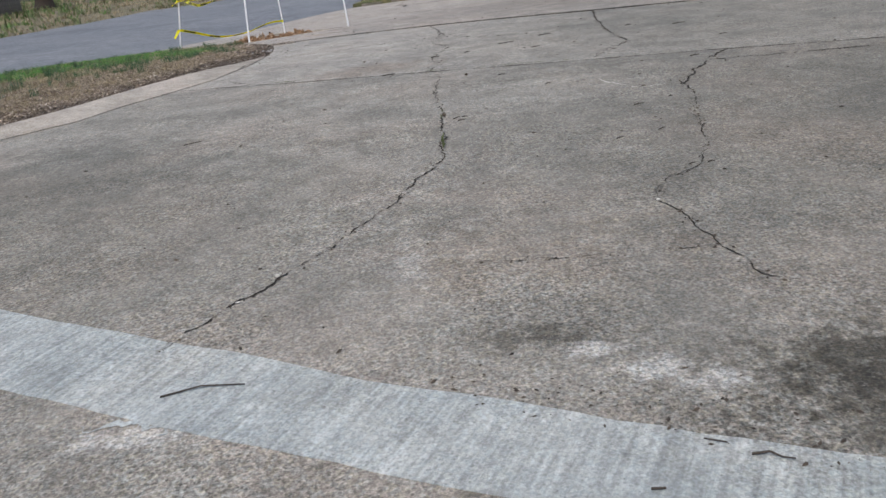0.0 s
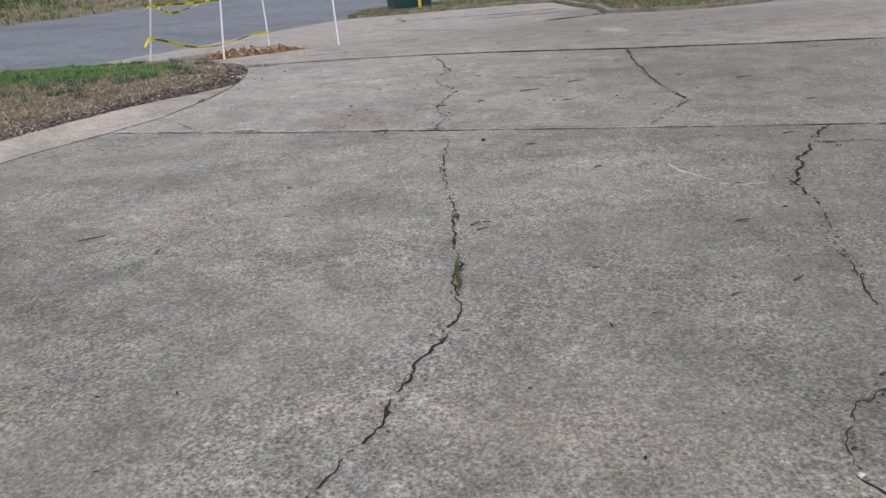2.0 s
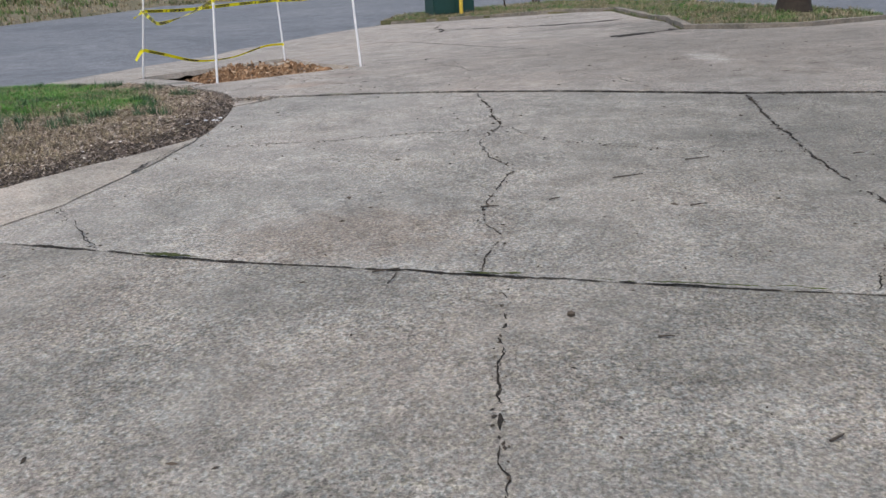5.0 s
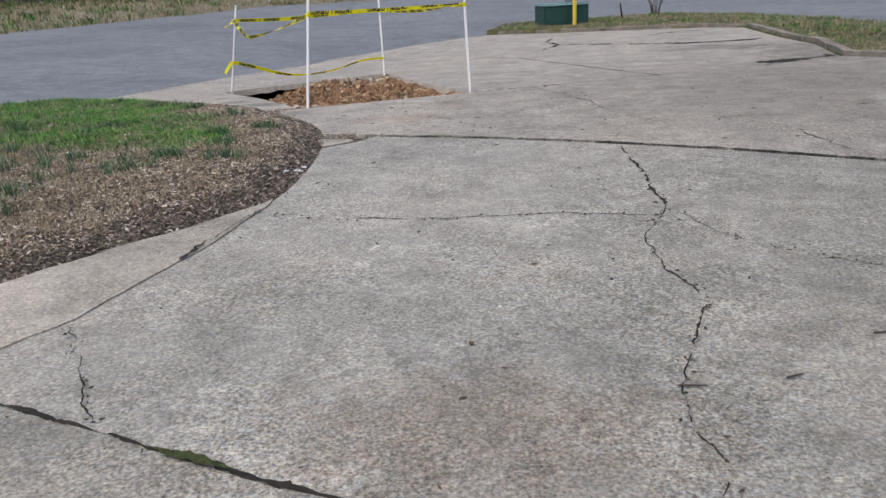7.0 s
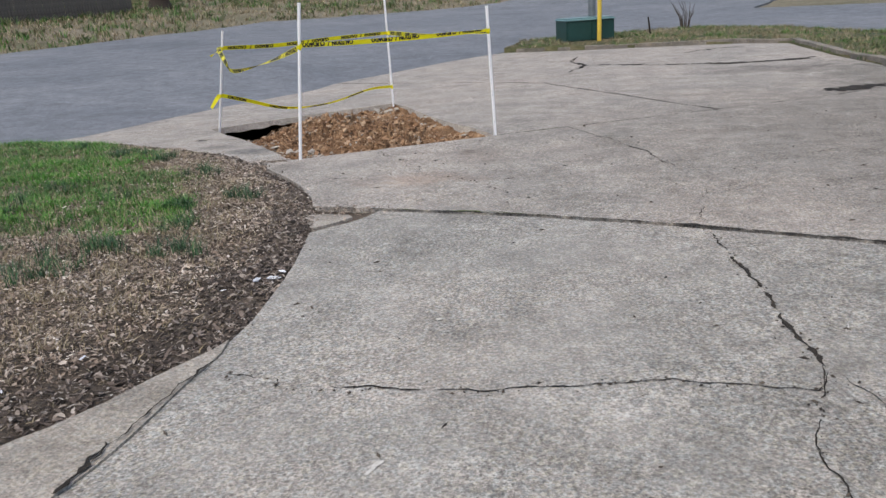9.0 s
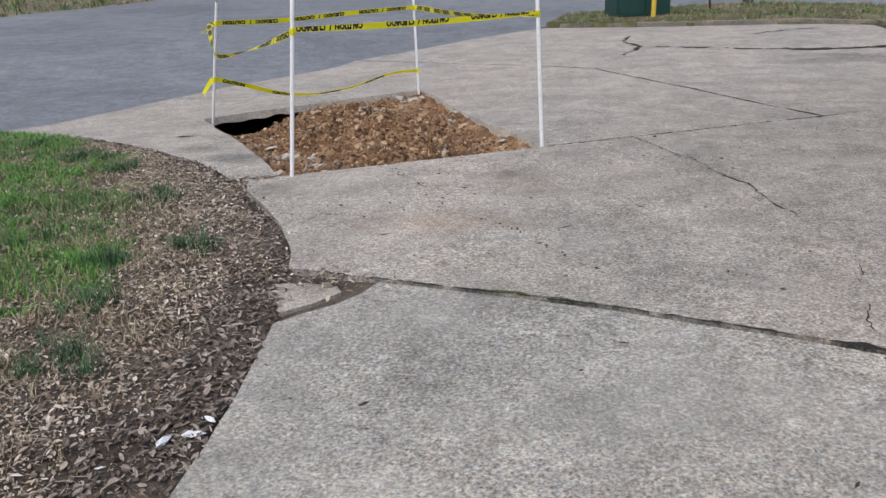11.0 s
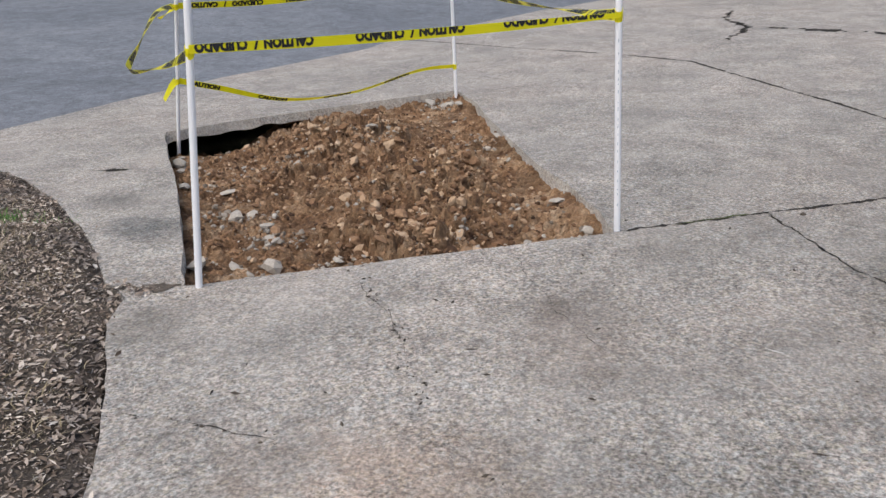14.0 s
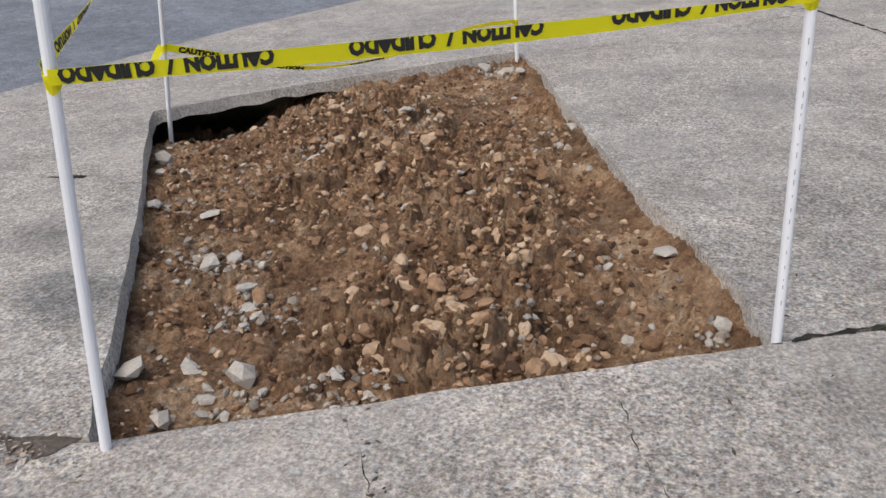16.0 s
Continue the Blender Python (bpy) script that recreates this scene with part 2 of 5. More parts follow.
def grass_material(name, fresh, dull):
    """Green that changes from blade to blade and from patch to patch."""
    m, nt, b = mat(name, 0.55)
    rand = nt.nodes.new("ShaderNodeNewGeometry").outputs["Random Per Island"]
    patch = ramp(nt, noise_tex(nt, coords(nt), 1.1, 4, 0.6), (0.42, grey(0)), (0.60, grey(1)))
    col = mix(nt, patch, ramp(nt, rand, *fresh), ramp(nt, rand, *dull))
    nt.links.new(col, b.inputs["Base Color"])
    return m


BLADES = grass_material("grass_blades", ((0.0, (0.035, 0.13, 0.012)), (0.5, (0.075, 0.265, 0.020)), (0.9, (0.135, 0.36, 0.04)), (1.0, (0.28, 0.31, 0.11))),
                        ((0.0, (0.028, 0.085, 0.018)), (0.5, (0.060, 0.165, 0.030)), (0.85, (0.11, 0.22, 0.045)), (1.0, (0.27, 0.24, 0.13))))
TUFT_BLADES = grass_material("wild_onion_blades", ((0.0, (0.022, 0.075, 0.028)), (0.7, (0.045, 0.13, 0.045)), (1.0, (0.10, 0.19, 0.06))), ((0.0, (0.02, 0.06, 0.03)), (0.7, (0.04, 0.105, 0.05)), (1.0, (0.08, 0.15, 0.06))))
ROUGH_BLADES = grass_material("verge_blades", ((0.0, (0.035, 0.11, 0.016)), (0.6, (0.075, 0.21, 0.026)), (1.0, (0.20, 0.24, 0.08))), ((0.0, (0.06, 0.085, 0.03)), (0.5, (0.13, 0.14, 0.06)), (1.0, (0.27, 0.235, 0.14))))
STRAW = island_material("dry_grass_blades", (0.0, (0.17, 0.135, 0.075)), (0.5, (0.32, 0.265, 0.165)), (1.0, (0.46, 0.40, 0.28)))
CLODS = island_material("clay_clods", (0.0, (0.055, 0.028, 0.014)), (0.35, (0.19, 0.104, 0.054)), (0.75, (0.34, 0.21, 0.120)), (0.93, (0.46, 0.32, 0.20)), (1.0, (0.58, 0.45, 0.32)), rough=0.95)
RUBBLE = island_material("rubble_chips", (0.0, (0.19, 0.155, 0.12)), (0.6, (0.345, 0.305, 0.25)), (1.0, (0.49, 0.455, 0.40)), rough=0.95)
TWIGS = island_material("twig_bark", (0.0, (0.03, 0.024, 0.02)), (1.0, (0.10, 0.08, 0.06)))


def plain(name, col, rough, metal=0.0, vary=0.25, scale=9.0):
    m, nt, b = mat(name, rough, metal)
    v = coords(nt)
    c = mix(nt, vary, col, ramp(nt, noise_tex(nt, v, scale, 6, 0.7), (0.3, grey(0.25)), (0.7, grey(0.75))), "OVERLAY")
    nt.links.new(c, b.inputs["Base Color"])
    bump(nt, b, noise_tex(nt, v, scale * 6, 3, 0.6), 0.12, 0.002)
    return m


PVC = plain("white_pvc", (0.84, 0.85, 0.87), 0.4, 0, 0.18)
TAPE = plain("yellow_tape", (0.98, 0.92, 0.025), 0.3, 0, 0.12, 14)
INK = plain("black_ink", (0.015, 0.015, 0.015), 0.5)
GREEN_STEEL = plain("green_enamel", (0.012, 0.055, 0.05), 0.45, 0, 0.35, 3)
# lid colour, paler and greyer than the cabinet sides
GREEN_TOP = plain("pale_green_enamel", (0.12, 0.22, 0.22), 0.4, 0, 0.4, 4)
YELLOW_PAINT = plain("yellow_paint", (0.72, 0.52, 0.07), 0.5, 0, 0.3, 4)
GALV = plain("galvanised_steel", (0.22, 0.25, 0.27), 0.5, 0.6, 0.3, 5)
WOOD = plain("weathered_fence_wood", (0.115, 0.105, 0.095), 0.9, 0, 0.8, 5)
BARK = plain("dark_bark", (0.034, 0.026, 0.020), 0.95, 0, 0.8, 12)
LITTER = plain("white_paper", (0.75, 0.77, 0.8), 0.6)

# ---- form of the ground ----
NEAR_EDGE = [(-14, -6), (-11.2, 6), (-9.2, 13), (-7.9, 18.0), (-7.2, 20.0), (-6.9, 21.8), (-6.5, 23.3), (-5.4, 25.6), (-4.4, 27.7), (-3.5, 29.3), (-2.5, 30.6),
             (-2.1, 31.4), (-1.7, 33.0), (1.0, 34.4), (2.8, 35.2), (5.5, 33.5), (7.0, 30), (7.6, 27), (8.6, 24), (8.3, 22), (7.7, 20.9), (9.3, 18.7), (14, 14), (20, 4)]


def edge_distance(x, y):
    best = np.full(np.shape(x), 1e9)
    for (ax, ay), (bx, by) in zip(NEAR_EDGE, NEAR_EDGE[1:]):
        ux, uy = bx - ax, by - ay
        s = np.clip(((x - ax) * ux + (y - ay) * uy) / (ux * ux + uy * uy), 0, 1)
        best = np.minimum(best, np.hypot(x - ax - s * ux, y - ay - s * uy))
    return best


def zg(x, y):
    """Height of the driveway, which crowns between the house and the street."""
    xx = max(-5.5, min(4.5, x)) / 4
    yy = y if y < 19.5 else 19.5 + 2.5 * (1 - math.exp(-(y - 19.5) / 2.5))
    v = (max(yy, -1.0) - 12) / 10
    return 0.109 - 0.034 * xx + 0.093 * v + 0.108 * xx * v - 0.351 * v * v - 0.022 * xx * xx


def z_road(x, y):
    """The street climbs gently away from the driveway."""
    d = edge_distance(x, y)
    far = np.maximum(d - 18, 0)
    away = -0.17 + 0.022 * np.minimum(d, 18) + 1.6 * (1 - np.exp(-far / 9))
    s = np.clip(d / 4.5, 0, 1)
    s = s * s * (3 - 2 * s)
    xx = np.clip(x, -5.5, 4.5) / 4
    v = (np.where(np.asarray(y) < 19.5, np.clip(y, -1, 19.5), 22.0 - 2.5 * np.exp(-np.maximum(np.asarray(y) - 19.5, 0) / 2.5)) - 12) / 10
    drive = 0.109 - 0.034 * xx + 0.093 * v + 0.108 * xx * v - 0.351 * v * v - 0.022 * xx * xx
    return (drive - 0.012) * (1 - s) + away * s


# ---- building helpers ----
def mesh_object(name, bm, material, parent=None, smooth=False):
    me = bpy.data.meshes.new(name)
    bm.to_mesh(me)
    bm.free()
    me.materials.append(material)
    if smooth:
        me.polygons.foreach_set("use_smooth", [True] * len(me.polygons))
    ob = new(name, me)
    ob.parent = parent
    return ob


def part(name, bm, material, parent, label="", smooth=False):
    ob = mesh_object(name, bm, material, parent, smooth)
    return tagged(ob, label) if label else ob


def empty(name, label, category, at=(0, 0, 0), group="", kind=""):
    ob = new(name)
    ob.location = at
    return tagged(ob, label, category, group, kind)


def from_data(name, verts, faces, material, parent=None, smooth=False):
    me = bpy.data.meshes.new(name)
    me.from_pydata(verts, [], faces)
    me.materials.append(material)
    if smooth:
        me.polygons.foreach_set("use_smooth", [True] * len(me.polygons))
    ob = new(name, me)
    ob.parent = parent
    return ob


def wobble(pts, step, amp, closed=True, seed=0):
    """Points every step along a line, pushed a little to and fro like a broken edge."""
    out = []
    ring = list(pts) + ([pts[0]] if closed else [])
    for (ax, ay), (bx, by) in zip(ring, ring[1:]):
        n = max(1, int(math.hypot(bx - ax, by - ay) / step))
        for k in range(n):
            x, y = ax + (bx - ax) * k / n, ay + (by - ay) * k / n
            q = Vector((x * 2.3 + seed, y * 2.3, 0.3))
            w = Vector((x * 9.1 + seed, y * 9.1, 4.3))
            out.append((x + amp * noise.noise(q) + 0.45 * amp * noise.noise(w), y + amp * noise.noise(q + Vector((31, 7, 2))) + 0.45 * amp * noise.noise(w + Vector((3, 17, 2)))))
    if not closed:
        out.append(tuple(pts[-1]))
    return out


def sheet(outline, height, step, thick):
    """A slab of any outline that follows the ground, with real sides."""
    bm = bmesh.new()
    face = bm.faces.new([bm.verts.new((x, y, 0)) for x, y in outline])
    bm.normal_update()
    if face.normal.z < 0:
        face.normal_flip()
    xs, ys = [p[0] for p in outline], [p[1] for p in outline]
    for axis, lo, hi in ((0, min(xs), max(xs)), (1, min(ys), max(ys))):
        k = math.floor(lo / step) + 1
        while k * step < hi:
            co = Vector((k * step, 0, 0)) if axis == 0 else Vector((0, k * step, 0))
            no = Vector((1, 0, 0)) if axis == 0 else Vector((0, 1, 0))
            bmesh.ops.bisect_plane(bm, geom=bm.verts[:] + bm.edges[:] + bm.faces[:], plane_co=co, plane_no=no, dist=1e-5)
            k += 1
    for v in bm.verts:
        v.co.z = height(v.co.x, v.co.y)
    rim = [e for e in bm.edges if len(e.link_faces) == 1]
    made = bmesh.ops.extrude_edge_only(bm, edges=rim)["geom"]
    for v in made:
        if isinstance(v, bmesh.types.BMVert):
            v.co.z -= thick
    bmesh.ops.recalc_face_normals(bm, faces=bm.faces[:])
    return bm


def ribbon(pts, width, height, seed=0, rough=1.0, lift=0.004, step=0.016):
    """A jagged crack of uneven width with dirt in it, running along pts over the slab."""
    line = []
    for (x, y) in wobble(pts, step, 0.012 * rough, False, seed):
        for f, amp in ((7.0, 0.026), (19.0, 0.014), (55.0, 0.005)):
            x += rough * amp * noise.noise(Vector((x * f + seed, y * f, 2.2)))
            y += rough * amp * noise.noise(Vector((x * f, y * f + seed, 8.8)))
        line.append((x, y))
    bm = bmesh.new()
    prev = None
    for k, (x, y) in enumerate(line):
        a, b = line[max(k - 2, 0)], line[min(k + 2, len(line) - 1)]
        dx, dy = b[0] - a[0], b[1] - a[1]
        n = math.hypot(dx, dy) or 1
        taper = min(1, (k + 0.4) / 6, (len(line) - k - 0.6) / 6)
        slow = 0.58 + 0.9 * noise.noise(Vector((x * 2.1 + seed, y * 2.1, 5)))
        w = width * (slow + 1.0 * noise.noise(Vector((x * 17 + seed, y * 17, 1.7))) + 0.45 * noise.noise(Vector((x * 41, y * 41 + seed, 1.7)))) * max(taper, 0.12) / 2
        if w < 0.06 * width and 1 < k < len(line) - 2:
            prev = None
            continue
        pair = []
        for s in (-1, 1):
            ww = w * (1 + 0.7 * noise.noise(Vector((x * 60, y * 60, 3 + 9 * s))))
            px, py = x - dy / n * ww * s, y + dx / n * ww * s
            pair.append(bm.verts.new((px, py, height(px, py) + lift)))
        if prev:
            bm.faces.new((prev[0], prev[1], pair[1], pair[0]))
        prev = pair
    bm.normal_update()
    for f in bm.faces:
        if f.normal.z < 0:
            f.normal_flip()
    return bm


def tube(points, radius, sides=10, cap=True):
    """A round bar along points; radius a number or one for each point."""
    bm = bmesh.new()
    rings = []
    pts = [Vector(p) for p in points]
    for k, p in enumerate(pts):
        d = (pts[min(k + 1, len(pts) - 1)] - pts[max(k - 1, 0)]).normalized()
        side = d.cross(Vector((0.3, 0.9, 0.1))).normalized()
        up = side.cross(d)
        r = radius[k] if isinstance(radius, (list, tuple)) else radius
        rings.append([bm.verts.new(p + r * (math.cos(2 * math.pi * s / sides) * side + math.sin(2 * math.pi * s / sides) * up)) for s in range(sides)])
    for a, b in zip(rings, rings[1:]):
        for s in range(sides):
            bm.faces.new((a[s], a[(s + 1) % sides], b[(s + 1) % sides], b[s]))
    if cap:
        bm.faces.new(rings[0])
        bm.faces.new(rings[-1])
    bmesh.ops.recalc_face_normals(bm, faces=bm.faces[:])
    return bm


def box(x0, x1, y0, y1, z0, z1, bevel=0.0):
    bm = bmesh.new()
    bmesh.ops.create_cube(bm, size=1)
    for v in bm.verts:
        v.co = Vector(((x0 + x1) / 2 + v.co.x * (x1 - x0), (y0 + y1) / 2 + v.co.y * (y1 - y0), (z0 + z1) / 2 + v.co.z * (z1 - z0)))
    if bevel:
        bmesh.ops.bevel(bm, geom=bm.edges[:], offset=bevel, segments=2, affect="EDGES")
    return bm


def inside(x, y, poly):
    hit = False
    for (ax, ay), (bx, by) in zip(poly, poly[1:] + poly[:1]):
        if (ay > y) != (by > y) and x < (bx - ax) * (y - ay) / (by - ay) + ax:
            hit = not hit
    return hit


def line_distance(x, y, pts):
    best = 1e9
    for (ax, ay), (bx, by) in zip(pts, pts[1:]):
        ux, uy = bx - ax, by - ay
        s = max(0, min(1, ((x - ax) * ux + (y - ay) * uy) / (ux * ux + uy * uy)))
        best = min(best, math.hypot(x - ax - s * ux, y - ay - s * uy))
    return best


def inset(pts, amount):
    """A line shifted sideways to its left by amount."""
    out = []
    for k, (x, y) in enumerate(pts):
        a, b = pts[max(k - 1, 0)], pts[min(k + 1, len(pts) - 1)]
        n = math.hypot(b[0] - a[0], b[1] - a[1])
        out.append((x - (b[1] - a[1]) / n * amount, y + (b[0] - a[0]) / n * amount))
    return out


# ---- lines of the plan ----
JOINT_1 = [(-2.52, 10.1), (-1.54, 9.78), (-0.95, 9.58), (0.49, 9.23), (1.62, 8.97), (3.33, 8.66), (6.0, 8.15), (12, 7.2)]
JOINT_2 = [(-2.24, 15.02), (-1.75, 14.92), (-0.61, 14.68), (0.23, 14.43), (1.34, 14.02), (2.82, 13.39), (4.2, 13.06), (5.7, 12.62), (12, 10.9)]
JOINT_3 = [(-3.42, 16.97), (-3.09, 17.06), (-1.21, 18.10), (0.12, 18.84), (1.39, 19.56), (2.85, 20.45), (3.45, 20.9), (4.33, 21.6)]
JOINT_4 = [(1.39, 19.56), (0.81, 20.72), (0.4, 21.6), (-0.86, 23.9), (-1.6, 24.4), (-3.3, 25.25), (-5.3, 26.35)]
SOIL_EDGE = [(-7.5, 3), (-5.6, 6), (-3.95, 8.7), (-3.4, 9.4), (-2.95, 10.4), (-2.5, 11.3), (-2.2, 11.95), (-2.0, 12.4), (-1.92, 12.9), (-1.95, 13.4), (-2.03, 14.05), (-2.14, 14.6),
             (-2.26, 15.03), (-2.41, 15.4), (-2.58, 15.72), (-2.97, 16.3), (-3.22, 16.62), (-3.3, 16.87), (-3.52, 17.02), (-3.85, 17.38), (-4.24, 17.76), (-4.8, 18.22), (-5.5, 18.72), (-6.4, 19.15), (-7.3, 19.3)]
HOLE = [(-3.08, 17.05), (-1.20, 18.12), (-3.20, 22.33), (-5.42, 20.38)]
HOLE_LEFT = [(-3.12, 17.09), (-3.26, 17.27), (-3.40, 17.50), (-3.56, 17.74), (-3.75, 18.02), (-3.97, 18.35), (-4.22, 18.70), (-4.50, 19.08), (-4.79, 19.46), (-5.05, 19.83), (-5.30, 20.19), (-5.42, 20.38)]
HOLE_FAR = [(-5.36, 20.46), (-5.22, 20.60), (-5.06, 20.80), (-4.88, 20.96), (-4.70, 21.13), (-4.45, 21.33), (-4.20, 21.55), (-3.95, 21.76), (-3.65, 22.00), (-3.42, 22.18), (-3.20, 22.33)]
HOLE_RIGHT = [(-3.08, 22.12), (-2.85, 21.72), (-2.62, 21.16), (-2.36, 20.60), (-2.14, 20.12), (-1.92, 19.65), (-1.75, 19.30), (-1.58, 19.00), (-1.44, 18.72), (-1.31, 18.44)]
RIDGE = [(-3.75, 20.75), (-3.4, 20.3), (-3.05, 19.85), (-2.6, 19.55), (-2.45, 19.0), (-2.35, 18.4), (-2.3, 18.1)]

# ---- large structure ----
def ground_height(x, y):
    d = edge_distance(x, y)
    inner = np.array([inside(a, b, NEAR_EDGE) for a, b in zip(x.ravel(), y.ravel())]).reshape(x.shape)
    bumps = 0.05 * np.sin(x * 0.7 + 1.3 * np.sin(y * 0.4)) * np.sin(y * 0.55)
    return np.where(inner, -1.2, np.where(d < 3, -0.75, z_road(x, y) - 0.08 + bumps * (d > 19)))


ticks = np.concatenate([-np.geomspace(600, 75, 9), np.arange(-70, 70, 1.25), np.geomspace(75, 600, 9)])
gx, gy = np.meshgrid(ticks, ticks + 20)
gz = ground_height(gx, gy)
n = len(ticks)
ground = from_data("ground", list(zip(gx.ravel().tolist(), gy.ravel().tolist(), gz.ravel().tolist())),
                   [(r * n + c, r * n + c + 1, (r + 1) * n + c + 1, (r + 1) * n + c) for r in range(n - 1) for c in range(n - 1)], VERGE, smooth=True)
tagged(ground, "dry grassy verge and open land round the street", "ground", kind="structure")

FAR_EDGE = [(30, 37), (10.4, 41.3), (6.3, 42.9), (8, 47), (14, 62), (6, 64), (-1, 56), (-4.8, 52.5), (-10.5, 49.3), (-14.2, 47.0), (-16.9, 42.5), (-18.2, 37.6), (-19.2, 34.6), (-21, 26), (-22.5, 12), (-24, -6)]
road_outline = NEAR_EDGE + [(34, 4), (34, 30)] + wobble(FAR_EDGE, 0.8, 0.22, False, 3)
road = mesh_object("road", sheet(road_outline, lambda x, y: float(z_road(x, y)), 1.5, 0.25), ASPHALT)
tagged(road, "worn blue-grey asphalt street curving past the driveway", "road", kind="structure")

driveway = empty("driveway", "cracked exposed-aggregate concrete driveway in large slabs", "driveway", kind="structure")


def slab(outline, material, label, seed, lift=0.0, amp=0.012, step=0.5, cut=False):
    ob = mesh_object("slab", sheet(wobble(outline, 0.05 if cut else 0.12, amp, True, seed), lambda x, y: zg(x, y) + lift, step, 0.11 if cut else 0.09), material, driveway)
    if cut:
        ob.data.materials.append(CONC_CUT)
        rim = HOLE_LEFT + HOLE_FAR + HOLE_RIGHT + HOLE[1::-1]
        for f in ob.data.polygons:
            if abs(f.normal.z) < 0.5 and line_distance(f.center.x, f.center.y, rim) < 0.06:
                f.material_index = 1
        # the underside is broken away unevenly along the far side
        for v in ob.data.vertices:
            if line_distance(v.co.x, v.co.y, HOLE_FAR[:6]) < 0.05 and v.co.z < zg(v.co.x, v.co.y) + lift - 0.05:
                v.co.z += 0.02 + 0.045 * noise.noise(Vector((v.co.x * 5, v.co.y * 5, 3)))
    return tagged(ob, label)


EDGE_IN = [(-6.2, 6.75), (-5.2, 6.95), (-4.1, 7.9), (-3.12, 8.85), (-2.85, 9.5), (-2.5, 10.1), (-2.22, 10.68), (-2.03, 11.55), (-1.94, 12.5)]
slab([(-7, 6.3), (-1.41, 3.63), (-0.59, 3.22), (-0.06, 2.97), (0.28, 2.81), (8, -0.92), (8, -6), (-8, -6)], CONC_A, "brown weathered concrete slab", 1)
slab([(-7.2, 7.0)] + [(-1.74, 4.31), (-0.74, 3.77), (0.01, 3.38), (0.82, 2.99), (1.5, 2.70), (8, -0.5)] + [(8, -0.98), (0.28, 2.755), (-0.06, 2.915), (-0.59, 3.165), (-1.41, 3.575), (-7, 6.25)],
     CONC_NEW, "pale new concrete patch strip with broom marks", 2, 0.003, 0.024)
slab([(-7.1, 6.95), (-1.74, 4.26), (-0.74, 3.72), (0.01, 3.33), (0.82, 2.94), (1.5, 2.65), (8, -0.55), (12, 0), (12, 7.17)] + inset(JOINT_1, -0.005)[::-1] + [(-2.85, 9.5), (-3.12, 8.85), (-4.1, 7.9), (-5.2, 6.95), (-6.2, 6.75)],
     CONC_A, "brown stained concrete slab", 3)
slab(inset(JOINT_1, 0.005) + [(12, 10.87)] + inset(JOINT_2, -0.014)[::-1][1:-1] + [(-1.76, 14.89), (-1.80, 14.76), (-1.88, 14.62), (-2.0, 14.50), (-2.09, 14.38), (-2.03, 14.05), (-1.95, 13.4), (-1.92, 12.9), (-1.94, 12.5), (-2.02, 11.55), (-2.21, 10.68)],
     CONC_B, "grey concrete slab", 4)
slab([(-2.30, 14.86), (-2.12, 14.88), (-1.94, 14.84), (-1.89, 14.76), (-1.98, 14.63), (-2.12, 14.50), (-2.24, 14.6)], CONC_EDGE, "loose broken corner of concrete", 5, -0.004, 0.03, 1)
mesh_object("joint_filling", sheet(wobble([(-2.5, 15.2), (-2.2, 15.02), (-1.7, 14.93), (-1.72, 14.8), (-1.85, 14.55), (-2.2, 14.3)], 0.05, 0.02, True, 12), lambda x, y: zg(x, y) - 0.022 + 0.012 * noise.noise(Vector((x * 14, y * 14, 0))), 0.04, 0.05), LITTER_SOIL, driveway)
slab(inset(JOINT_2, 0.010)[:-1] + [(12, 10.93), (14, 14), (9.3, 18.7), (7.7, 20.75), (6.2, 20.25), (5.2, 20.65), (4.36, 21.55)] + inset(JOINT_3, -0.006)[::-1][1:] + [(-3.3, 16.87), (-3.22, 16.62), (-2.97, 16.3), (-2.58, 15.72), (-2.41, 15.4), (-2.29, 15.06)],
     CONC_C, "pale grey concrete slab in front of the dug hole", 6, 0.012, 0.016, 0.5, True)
slab(HOLE_LEFT + HOLE_FAR + HOLE_RIGHT + [(-1.21, 18.13)] + inset(JOINT_3, 0.006)[3:5] + inset(JOINT_4, 0.005)[1:] + [(-5.4, 25.5), (-6.5, 23.2), (-6.9, 21.8), (-7.2, 20.0), (-7.9, 18.4), (-7.3, 19.28)] + SOIL_EDGE[-2:17:-1] + [(-3.44, 17.01)],
     CONC_C, "pale concrete apron slab with a rectangle cut out of it", 7, 0.0, 0.016, 0.5, True)
slab(inset(JOINT_3, 0.006)[4:] + [(4.6, 24), (4.4, 25.9), (4.3, 28.9), (3.5, 29.4), (2.2, 29.7), (0, 30.1), (-2.1, 30.9), (-2.5, 30.6), (-3.5, 29.3), (-4.4, 27.7), (-5.25, 26.42)] + inset(JOINT_4, -0.005)[::-1][1:-1],
     CONC_C, "pale concrete apron slab towards the street", 8)

# raised concrete edging along the bed
edging = inset(EDGE_IN, -0.025) + [(-1.93, 12.62), (-2.02, 12.42), (-2.2, 12.0), (-2.5, 11.4), (-2.95, 10.5), (-3.5, 9.3), (-4.0, 8.6), (-5.7, 6.95), (-6.4, 6.6)]
ob = mesh_object("edging", sheet(wobble(edging, 0.1, 0.02, True, 9), lambda x, y: zg(x, y) + 0.007 + 0.10 * min(0.5, line_distance(x, y, EDGE_IN)), 0.2, 0.15), CONC_EDGE, driveway)
tagged(ob, "sandy pale concrete edging of the driveway")

